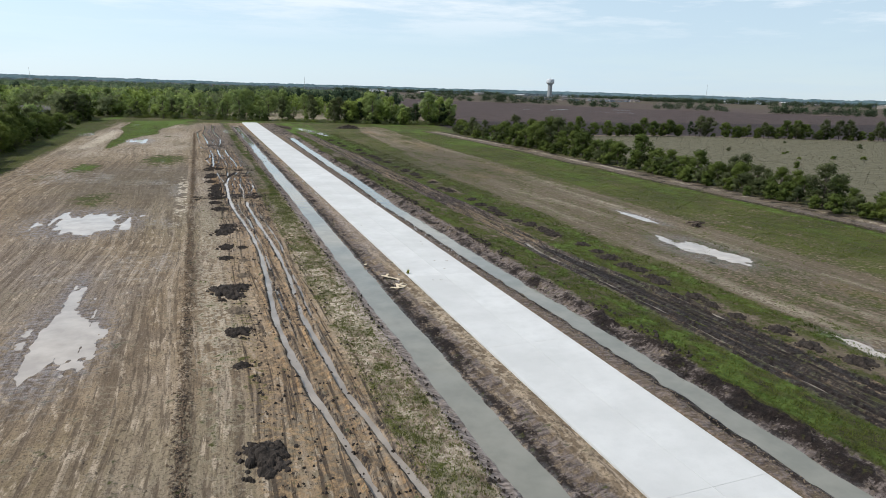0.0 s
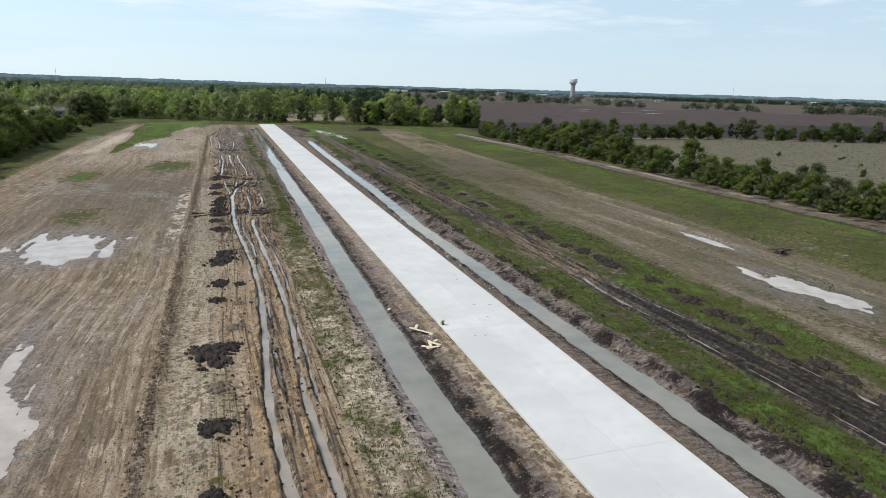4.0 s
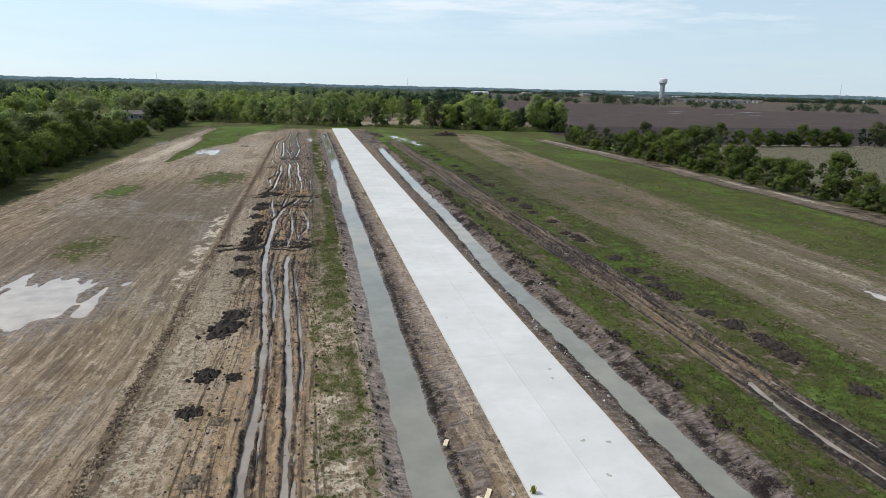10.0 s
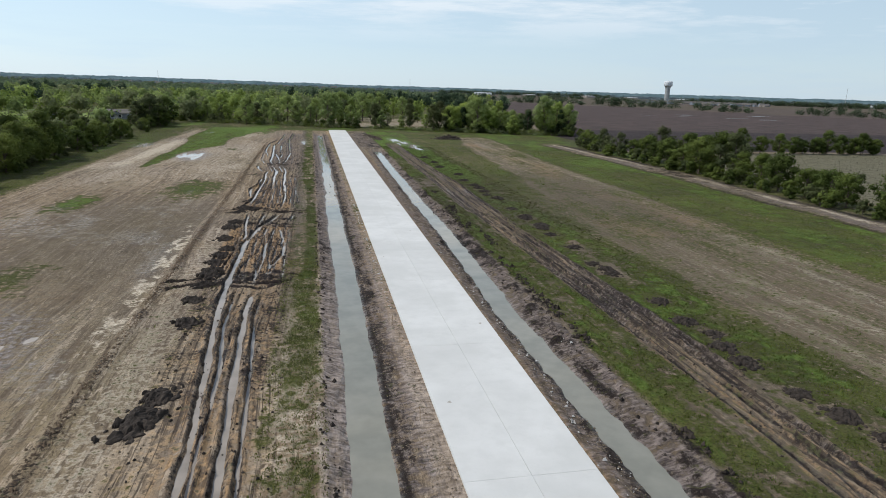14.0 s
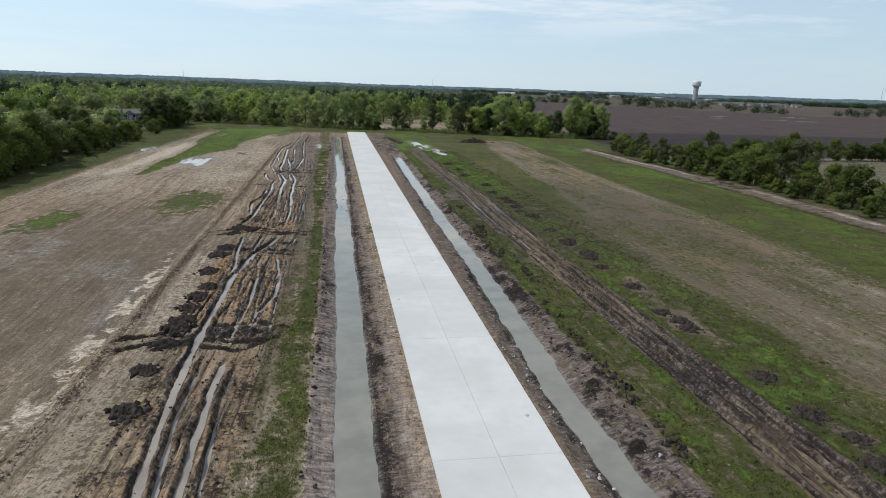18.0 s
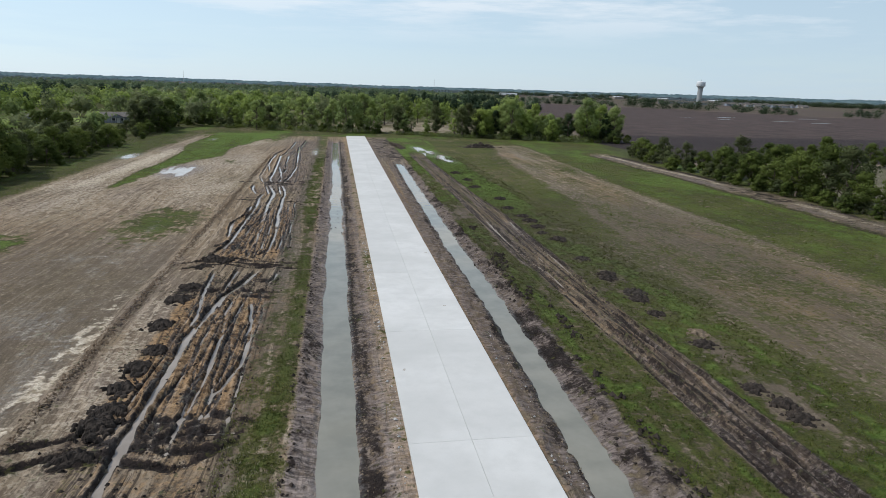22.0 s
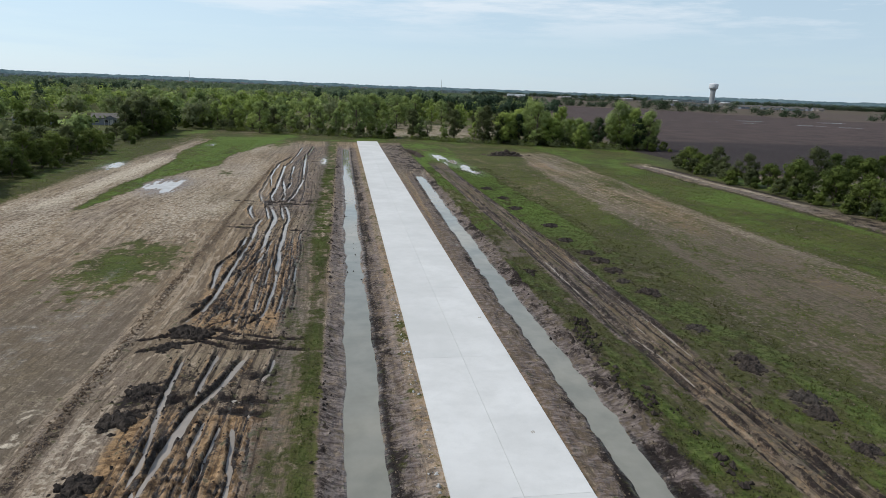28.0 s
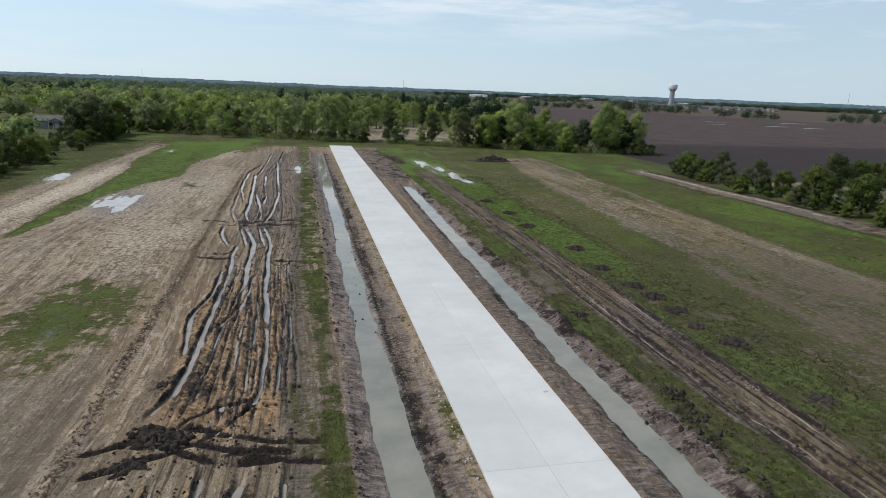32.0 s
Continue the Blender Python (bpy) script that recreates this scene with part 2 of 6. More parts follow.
    c = s.mix(s.op("MULTIPLY", s.attr("bleach"), 0.9), c, s.mix(s.span(cleat, 0.41, 0.57), (0.120, 0.097, 0.086), (0.375, 0.315, 0.275)))
    c = s.mix(s.op("MULTIPLY", s.attr("drive"), s.span(groove, 0.44, 0.36, 0.0, 0.55)), c, (0.235, 0.178, 0.120))
    c = s.mix(s.op("MULTIPLY", s.attr("drive"), s.span(groove, 0.53, 0.60, 0.0, 0.8)), c, (0.038, 0.028, 0.021))
    c = s.mix(cover("mud", 0.20, clump), c, s.mix(s.span(clump, 0.40, 0.62), (0.007, 0.0052, 0.0045), (0.031, 0.0225, 0.0185)))
    turf = s.mix(s.span(s.op("ADD", s.op("MULTIPLY", broad, 0.5), s.op("MULTIPLY", mid, 0.5)), 0.42, 0.58), (0.029, 0.037, 0.006), (0.077, 0.088, 0.018))
    turf = s.mix(s.span(fine, 0.46, 0.58, 0.0, 0.8), turf, (0.064, 0.061, 0.019))
    turf = s.mix(s.span(grit, 0.50, 0.60, 0.0, 0.6), turf, (0.018, 0.024, 0.004))
    turf = s.mix(s.span(s.attr("grass"), 0.95, 1.3, 0.0, 0.75), turf, s.mix(s.span(fine, 0.4, 0.6), (0.055, 0.097, 0.012), (0.106, 0.164, 0.028)))
    # Turf takes its dull tone, and the painted cloud shade, from this mask.
    turf = s.mix(s.op("MULTIPLY", s.attr("dull_cloud_shade"), 0.62), turf, s.mix(s.span(s.op("ADD", s.op("MULTIPLY", fine, 0.5), s.op("MULTIPLY", chip, 0.5)), 0.42, 0.58), (0.022, 0.022, 0.009), (0.070, 0.066, 0.030)))
    c = s.mix(cover("grass", 0.22), c, turf)
    s.color(s.mix(0.05, c, (0.010, 0.008, 0.010)))
    wet = s.op("MULTIPLY", s.attr("wet"), s.span(fine, 0.35, 0.65))
    s.rough(s.span(wet, 0.0, 1.0, 0.95, 0.32))
    s.link(s.span(wet, 0.0, 1.0, 0.15, 0.55), s.b.inputs["Specular IOR Level"])
    h = s.op("ADD", s.op("ADD", s.op("MULTIPLY", fine, 0.7), s.op("MULTIPLY", s.op("ADD", tread, dash), -0.35)), s.op("ADD", s.op("MULTIPLY", grit, 0.35), s.op("ADD", s.op("MULTIPLY", s.op("MULTIPLY", cleat, s.attr("clay")), 1.3), s.op("MULTIPLY", s.op("MULTIPLY", clump, s.op("ADD", s.attr("mud"), 0.25)), 0.9))))
    s.bump(h, 1.0, 0.22)
    return s.m


def water_material(name, a, b, roughness):
    s = Shade(name, roughness, 0.5)
    s.b.inputs["IOR"].default_value = 1.33
    s.color(s.mix(s.span(s.noise(0.5, 4), 0.35, 0.65), a, b))
    s.bump(s.noise(1.6, 3), 0.04, 0.02)
    return s.m


def concrete_material():
    s = Shade("concrete", 0.8, 0.3)
    broad, mid, fine = s.noise(0.16, 4), s.noise(0.9, 6, 0.6), s.noise(9, 5, 0.65)
    broom = s.noise(1.0, 3, 0.6, (1.2, 26.0, 1.0))
    info = s.t.nodes.new("ShaderNodeObjectInfo").outputs["Random"]
    c = s.mix(s.span(broad, 0.38, 0.62), (0.458, 0.456, 0.434), (0.530, 0.527, 0.504))
    c = s.mix(s.span(mid, 0.45, 0.75, 0.0, 0.5), c, (0.414, 0.412, 0.392))
    c = s.mix(s.span(info, 0.0, 1.0, 0.0, 0.35), c, (0.409, 0.408, 0.388))
    c = s.mix(s.span(fine, 0.55, 0.85, 0.0, 0.35), c, (0.356, 0.343, 0.311))
    smear = s.noise(1.0, 4, 0.55, (0.12, 0.35, 1.0))
    c = s.mix(s.span(smear, 0.5, 0.66, 0.0, 0.22), c, (0.383, 0.381, 0.363))
    s.color(c)
    s.bump(s.op("ADD", s.op("MULTIPLY", broom, 0.5), s.op("MULTIPLY", fine, 0.5)), 0.15, 0.01)
    return s.m


def leaf_material(name, dark, light, warm):
    s = Shade(name, 0.75, 0.15)
    info = s.t.nodes.new("ShaderNodeObjectInfo").outputs["Random"]
    isle = s.geo.outputs["Random Per Island"]
    clump = s.noise(0.5, 3)
    c = s.mix(s.op("ADD", s.op("MULTIPLY", isle, 0.2), s.span(clump, 0.35, 0.65, 0.0, 0.7)), dark, light)
    c = s.mix(s.span(info, 0.25, 1.0, 0.0, 0.7), c, warm)
    c = s.mix(s.span(s.noise(0.115, 2), 0.44, 0.64, 0.0, 0.8), c, tuple(1.12 * v for v in warm))
    c = s.mix(s.span(s.noise(0.16, 2, 0.5, (1.0, 1.0, 0.3)), 0.54, 0.68, 0.0, 0.7), c, tuple(0.5 * (a + b) * 0.62 for a, b in zip(dark, light)))
    s.color(c)
    s.b.inputs["Transmission Weight"].default_value = 0.0
    tr = s.t.nodes.new("ShaderNodeBsdfTranslucent")
    add = s.t.nodes.new("ShaderNodeMixShader")
    add.inputs["Fac"].default_value = 0.45
    s.link(c, tr.inputs["Color"])
    s.link(s.b.outputs["BSDF"], add.inputs[1])
    s.link(tr.outputs["BSDF"], add.inputs[2])
    s.link(add.outputs["Shader"], s.t.nodes["Material Output"].inputs["Surface"])
    return s.m


EARTH = ground_material()
DITCH_WATER = water_material("silty_water", (0.165, 0.163, 0.134), (0.205, 0.199, 0.165), 0.045)
RUT_WATER = water_material("muddy_water", (0.208, 0.180, 0.148), (0.282, 0.247, 0.206), 0.08)
PUDDLE_WATER = water_material("puddle_water", (0.302, 0.262, 0.220), (0.392, 0.345, 0.292), 0.10)
CONCRETE = concrete_material()
CLOD = plain("dark_clod", (0.010, 0.0080, 0.0066), (0.056, 0.044, 0.035), 2.2, 0.9, 0.2, 0.6)
CLOD_TAN = plain("tan_clod", (0.10, 0.078, 0.055), (0.21, 0.165, 0.12), 2.2, 0.95, 0.1, 0.6)
CLOD_GREY = plain("grey_clod", (0.020, 0.017, 0.0145), (0.070, 0.060, 0.050), 2.2, 0.95, 0.1, 0.6)
CLOD_BROWN = plain("brown_clod", (0.085, 0.060, 0.040), (0.20, 0.145, 0.098), 2.2, 0.95, 0.1, 0.6)
DRIED_MUD = plain("dried_mud", (0.26, 0.24, 0.205), (0.36, 0.34, 0.30), 4.0, 0.95, 0.1, 0.3)
BARK = plain("bark", (0.07, 0.055, 0.045), (0.15, 0.125, 0.10), 5.0, 0.95, 0.1, 0.5)
RUBBLE = plain("pale_rubble", (0.30, 0.29, 0.27), (0.44, 0.43, 0.41), 4.0, 0.9, 0.1, 0.3)
DEADWOOD = plain("dead_wood", (0.055, 0.042, 0.034), (0.15, 0.12, 0.095), 4.0, 0.95, 0.1, 0.5)
LUMBER = plain("raw_lumber", (0.50, 0.40, 0.27), (0.66, 0.56, 0.41), 4.0, 0.8, 0.2, 0.2)
LATH = plain("weathered_lath", (0.22, 0.15, 0.09), (0.36, 0.26, 0.17), 5.0, 0.9, 0.1, 0.2)
LEAF = leaf_material("leaf_green", (0.030, 0.048, 0.012), (0.108, 0.146, 0.034), (0.108, 0.138, 0.029))
LEAF_WOOD = leaf_material("leaf_wood", (0.072, 0.107, 0.039), (0.278, 0.354, 0.125), (0.278, 0.338, 0.104))
LEAF_BRIGHT = leaf_material("leaf_spring", (0.080, 0.120, 0.026), (0.285, 0.365, 0.095), (0.28, 0.345, 0.08))
LEAF_DARK = leaf_material("leaf_cedar", (0.018, 0.033, 0.015), (0.045, 0.075, 0.027), (0.045, 0.068, 0.03))
LEAF_PINE = leaf_material("leaf_pine", (0.022, 0.040, 0.026), (0.060, 0.092, 0.052), (0.055, 0.085, 0.045))
LEAF_GREY = leaf_material("leaf_olive", (0.068, 0.084, 0.039), (0.192, 0.226, 0.101), (0.186, 0.209, 0.097))
# Leaves of the middle woods, shifted to blue for the haze of distance.
LEAF_FAR_HAZE = leaf_material("leaf_far_haze", (0.072, 0.104, 0.068), (0.143, 0.190, 0.107), (0.138, 0.180, 0.095))
LEAF_HEDGE = leaf_material("leaf_hedge", (0.036, 0.056, 0.013), (0.145, 0.186, 0.044), (0.145, 0.178, 0.040))
LEAF_DULL = leaf_material("leaf_dull", (0.034, 0.046, 0.018), (0.096, 0.117, 0.047), (0.096, 0.110, 0.044))
LEAF_BELT = leaf_material("leaf_belt", (0.030, 0.050, 0.030), (0.085, 0.115, 0.062), (0.08, 0.11, 0.055))
# Blue-grey tone paints the distance haze onto the farthest trees.
LEAF_HORIZON_HAZE = leaf_material("leaf_horizon_haze", (0.099, 0.130, 0.149), (0.143, 0.177, 0.189), (0.136, 0.171, 0.186))
GRASS = leaf_material("grass_blade", (0.040, 0.057, 0.011), (0.108, 0.134, 0.030), (0.104, 0.120, 0.026))
VERGE = leaf_material("verge_blade", (0.036, 0.050, 0.012), (0.090, 0.112, 0.031), (0.095, 0.105, 0.034))
TUFT = leaf_material("tuft_blade", (0.060, 0.070, 0.014), (0.150, 0.165, 0.045), (0.15, 0.15, 0.05))
STRAW = leaf_material("dry_grass", (0.20, 0.175, 0.10), (0.36, 0.32, 0.21), (0.3, 0.27, 0.17))
STRAW_DULL = leaf_material("dull_straw", (0.082, 0.078, 0.052), (0.170, 0.160, 0.114), (0.155, 0.145, 0.102))
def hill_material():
    s = Shade("far_hills_hazed", 0.95, 0.0)
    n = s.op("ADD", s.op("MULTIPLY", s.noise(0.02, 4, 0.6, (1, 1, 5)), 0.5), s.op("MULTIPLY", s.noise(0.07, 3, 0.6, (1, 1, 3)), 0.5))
    # Haze of distance put into the colour, with a weak blue glow.
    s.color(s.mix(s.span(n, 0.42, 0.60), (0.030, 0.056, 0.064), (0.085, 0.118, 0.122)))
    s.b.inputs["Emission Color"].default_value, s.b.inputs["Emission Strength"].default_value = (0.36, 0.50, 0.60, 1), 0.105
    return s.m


HILLS_HAZED = hill_material()
WHITE_WALL = plain("white_wall", (0.46, 0.46, 0.45), (0.60, 0.60, 0.58), 0.2, 0.8, 0.2, 0.0)
GREY_ROOF = plain("grey_roof", (0.080, 0.072, 0.064), (0.135, 0.123, 0.11), 0.6, 0.85, 0.2, 0.0)
SIDING = plain("grey_siding", (0.16, 0.18, 0.21), (0.22, 0.24, 0.27), 0.8, 0.8, 0.2, 0.0)
BRICK_WALL = plain("tan_wall", (0.22, 0.19, 0.165), (0.30, 0.265, 0.23), 0.3, 0.85, 0.2, 0.0)
DARK_PANE = plain("window_pane", (0.02, 0.025, 0.03), (0.04, 0.045, 0.05), 1.0, 0.15, 0.5, 0.0)
ROOF_WHITE = plain("roof_sheet", (0.55, 0.56, 0.57), (0.68, 0.69, 0.70), 0.1, 0.6, 0.3, 0.0)
TANK_WHITE = plain("tank_paint", (0.46, 0.48, 0.49), (0.54, 0.56, 0.57), 0.1, 0.5, 0.3, 0.0)
COLUMN_GREY = plain("column_concrete", (0.24, 0.25, 0.25), (0.31, 0.32, 0.32), 0.15, 0.85, 0.2, 0.1)


# ---- helpers of this scene ----
def lattice(ix, iy, seed):
    h = np.sin(ix * 127.1 + iy * 311.7 + seed * 74.7) * 43758.5453
    return h - np.floor(h)


def vnoise(x, y, seed):
    x, y = np.broadcast_arrays(np.asarray(x, float), np.asarray(y, float))
    ix, iy = np.floor(x), np.floor(y)
    u, v = x - ix, y - iy
    u, v = u * u * (3 - 2 * u), v * v * (3 - 2 * v)
    a, b = lattice(ix, iy, seed), lattice(ix + 1, iy, seed)
    c, d = lattice(ix, iy + 1, seed), lattice(ix + 1, iy + 1, seed)
    return (a * (1 - u) + b * u) * (1 - v) + (c * (1 - u) + d * u) * v


def fbm(x, y, seed, octaves=4):
    """Noise about 0, in -0.5 to 0.5."""
    total, size, reach = 0.0, 1.0, 0.0
    for k in range(octaves):
        total = total + size * (vnoise(x * 2**k, y * 2**k, seed + 3.3 * k) - 0.5)
        reach += size
        size *= 0.55
    return total / reach * 1.4


def ramp(v, a, b):
    u = np.clip((v - a) / (b - a), 0, 1)
    return u * u * (3 - 2 * u)


def band(v, a, b, soft):
    return ramp(v, a - soft, a + soft) * (1 - ramp(v, b - soft, b + soft))


def mesh_from(name, verts, faces, material, smooth=False, normals=None):
    me = bpy.data.meshes.new(name)
    verts, faces = np.asarray(verts, np.float32), np.asarray(faces, np.int32)
    n, k = faces.shape
    me.vertices.add(len(verts))
    me.vertices.foreach_set("co", verts.ravel())
    me.loops.add(n * k)
    me.loops.foreach_set("vertex_index", faces.ravel())
    me.polygons.add(n)
    me.polygons.foreach_set("loop_start", np.arange(0, n * k, k, dtype=np.int32))
    me.polygons.foreach_set("loop_total", np.full(n, k, np.int32))
    me.polygons.foreach_set("use_smooth", np.full(n, smooth))
    me.update(calc_edges=True)
    if normals is not None:
        me.normals_split_custom_set_from_vertices(normals.astype(np.float32).tolist())
    me.materials.append(material)
    return me


def part(name, bm, material, parent, label=""):
    me = bpy.data.meshes.new(name)
    bm.to_mesh(me)
    bm.free()
    me.materials.append(material)
    ob = new(name, me)
    ob.parent = parent
    return tagged(ob, label)


def box(bm, x0, x1, y0, y1, z0, z1, bevel=0.0):
    made = bmesh.ops.create_cube(bm, size=1.0)["verts"]
    for v in made:
        v.co = Vector(((x0 + x1) / 2 + v.co.x * (x1 - x0), (y0 + y1) / 2 + v.co.y * (y1 - y0), (z0 + z1) / 2 + v.co.z * (z1 - z0)))
    if bevel:
        edges = {e for v in made for e in v.link_edges}
        bmesh.ops.bevel(bm, geom=list(edges), offset=bevel, segments=1, affect="EDGES")
    return made


def tube(bm, points, radii, sides=7):
    """A bent, tapered tube through points."""
    rings = []
    for i, p in enumerate(points):
        p = Vector(p)
        way = Vector(points[min(i + 1, len(points) - 1)]) - Vector(points[max(i - 1, 0)])
        q = way.to_track_quat("Z", "Y")
        rings.append([bm.verts.new(p + q @ Vector((radii[i] * math.cos(a), radii[i] * math.sin(a), 0))) for a in np.linspace(0, 2 * math.pi, sides, endpoint=False)])
    for a, b in zip(rings, rings[1:]):
        for k in range(sides):
            bm.faces.new((a[k], a[(k + 1) % sides], b[(k + 1) % sides], b[k]))
    bm.faces.new(rings[-1])
    bm.faces.new(rings[0][::-1])


# ---- ground: one sheet, with ditches, ruts and hollows ----
def steps(a, b, step):
    return np.arange(a, b - step * 0.4, step)


def growing(a, b, step, rate):
    out, v = [], a
    while abs(v - a) < abs(b - a):
        out.append(v)
        v += step if b > a else -step
        step *= rate
    return np.array(out + [b] if b > a else (out + [b])[::-1])


XS = np.unique(np.round(np.concatenate([
    growing(-70, -4700, 0.8, 1.11), steps(-70, -27, 0.45), steps(-27, -12.8, 0.105), steps(-12.8, -3.6, 0.17),
    steps(-3.6, 3.6, 0.9), steps(3.6, 10.4, 0.17), steps(10.4, 13.2, 0.25), steps(13.2, 19.0, 0.14), steps(19.0, 28, 0.3), steps(28, 62, 0.6),
    steps(62, 86, 0.75), growing(86, 4700, 0.9, 1.11)]), 3))
YS = np.unique(np.round(np.concatenate([growing(15, -900, 0.6, 1.2), steps(15, 150, 0.225), growing(150, 345, 0.225, 1.0055), growing(345.6, 4900, 1.0, 1.055)]), 3))
X, Y = np.meshgrid(XS, YS)

# Wheel ruts: stations along the way, offsets across it, half width, depth.
RUTS_WEST = [
    ([20, 36, 41, 48, 56, 68, 80, 97, 105, 113, 120, 125.6, 129, 132.3, 135.5, 138.8, 142.8, 144], [-15.6, -17.4, -17.8, -18.1, -17.8, -17.3, -17.5, -18.6, -19.0, -19.1, -18.9, -19.0, -18.5, -18.3, -17.8, -16.7, -15.9, -15.9], 0.30, 0.30),
    ([20, 35, 50, 61, 71, 85, 94, 101, 106.6], [-13.4, -15.3, -15.9, -15.4, -15.4, -16.0, -16.3, -16.6, -16.4], 0.27, 0.28),
    ([50, 58, 66, 74, 84], [-17.2, -17.2, -16.9, -16.8, -17.2], 0.18, 0.20),
    ([48, 58, 67, 75, 90, 100.5, 105.3], [-15.2, -14.9, -14.9, -14.6, -15.2, -15.8, -15.5], 0.19, 0.235),
    ([84, 90, 98, 106], [-17.2, -17.3, -18.0, -18.1], 0.22, 0.26),
    ([109.8, 116, 120, 123.3, 126.5, 130.7, 134.7], [-16.7, -16.4, -16.3, -16.5, -16.6, -16.9, -16.8], 0.22, 0.19),
    ([115, 117.5, 121.5, 125.5, 129.6, 134.6], [-15.5, -14.8, -14.2, -14.3, -14.7, -15.4], 0.20, 0.185),
    ([126.8, 131.9, 134.9, 138.4, 144], [-19.3, -19.4, -19.7, -20.0, -20.2], 0.22, 0.27),
    ([136.5, 139.5, 143, 145], [-18.1, -18.1, -17.9, -18.0], 0.25, 0.27),
    ([138, 140.6, 144], [-14.5, -13.9, -13.7], 0.22, 0.24),
    # past the second crossing
    ([150, 153.3, 156.9, 163.8, 169.9, 178.6, 184, 187.7, 192.8], [-21.9, -20.9, -20.6, -20.5, -20.4, -20.3, -20.4, -20.7, -20.4], 0.29, 0.30),
    ([158.5, 163.9, 167.2, 169.3, 172.3, 175.8, 182], [-21.2, -21.7, -22.0, -21.8, -21.1, -20.9, -21.1], 0.25, 0.27),
    ([191, 194.7, 198.9, 203.5], [-21.3, -22.2, -23.1, -23.3], 0.31, 0.26),
    ([191, 197.8, 203.5], [-19.3, -20.3, -21.2], 0.26, 0.26),
    ([167, 171.2, 176.5, 182.7, 188.8, 193, 198.7, 204], [-17.9, -18.2, -18.4, -18.6, -18.5, -18.6, -19.6, -20.9], 0.37, 0.30),
    ([191, 196.7, 203.2], [-17.2, -17.9, -18.6], 0.27, 0.26),
    ([165, 169.4, 174.4, 180.3, 186.1, 191.4, 196.6, 203], [-15.8, -15.9, -16.3, -16.4, -16.6, -16.5, -17.0, -18.1], 0.30, 0.29),
    ([148.4, 153, 157.4, 161.7, 165.3, 168], [-17.7, -17.8, -17.7, -17.9, -17.8, -17.9], 0.26, 0.19),
    ([149.5, 151.2, 152.7, 159.2, 166], [-16.4, -15.9, -15.5, -15.6, -15.8], 0.22, 0.19),
    ([162.9, 164.9, 167.5, 171.2], [-20.2, -19.5, -18.6, -18.0], 0.20, 0.18),
    ([148.8, 151.7, 156.9, 161.2, 164.2, 168.4, 173.4], [-13.7, -13.9, -14.0, -13.9, -13.7, -14.1, -15.1], 0.18, 0.10),
    # past the third crossing
    ([206, 211.9, 221.6, 236.6, 256.3], [-20.2, -21.1, -21.1, -21.7, -22.4], 0.36, 0.29),
    ([207, 213.2, 220.5, 232], [-18.8, -18.9, -19.7, -20.8], 0.30, 0.27),
    ([218.5, 227.2, 235.3, 254.7], [-19.1, -18.8, -19.5, -20.2], 0.27, 0.25),
    ([204.8, 213.1, 229, 253, 281], [-18.0, -17.2, -16.7, -17.7, -18.8], 0.32, 0.26),
    ([220.5, 235.2, 250], [-22.0, -23.6, -24.4], 0.26, 0.22),
    ([203, 206.1, 213.3, 221.6, 235.2, 259, 275], [-20.9, -22.0, -23.2, -23.5, -23.8, -24.0, -21.8], 0.32, 0.18),
    ([253, 259, 281, 300], [-22.3, -21.6, -21.0, -20.8], 0.30, 0.20),
    ([264, 281, 305], [-18.3, -18.1, -17.6], 0.36, 0.27),
    ([258, 285, 310], [-20.4, -18.6, -14.6], 0.28, 0.15),
    ([256, 288, 312], [-19.4, -16.9, -12.9], 0.28, 0.15),
]
rng = np.random.RandomState(5)
for lo, hi, count in ((40, 105, 1), (109, 137, 16), (148, 184, 16), (205, 262, 4)):
    for k in range(count):
        c0 = (-20.4 + 7.0 * (k + 0.5) / count if lo > 20 else -18.7 + 4.4 * (k + 0.5) / count) + rng.uniform(-0.25, 0.25)
        at = np.linspace(lo + rng.uniform(-1, 4), hi + rng.uniform(-6, 2), 6)
        lean = np.linspace(-0.5, 0.5, 6) * rng.uniform(-1.3, 1.3) * (lo > 100)
        pinch = 1.0 - (0.22 if lo > 100 else 0.0) * np.linspace(0, 1, 6) ** 2
        line = (c0 + 17.2) * pinch - 17.2 + lean + rng.uniform(-0.28, 0.28, 6) - (1.8 if lo > 200 else 0.0)
        RUTS_WEST.append((list(at), list(line), rng.uniform(0.13, 0.19), rng.uniform(0.09, 0.155)))
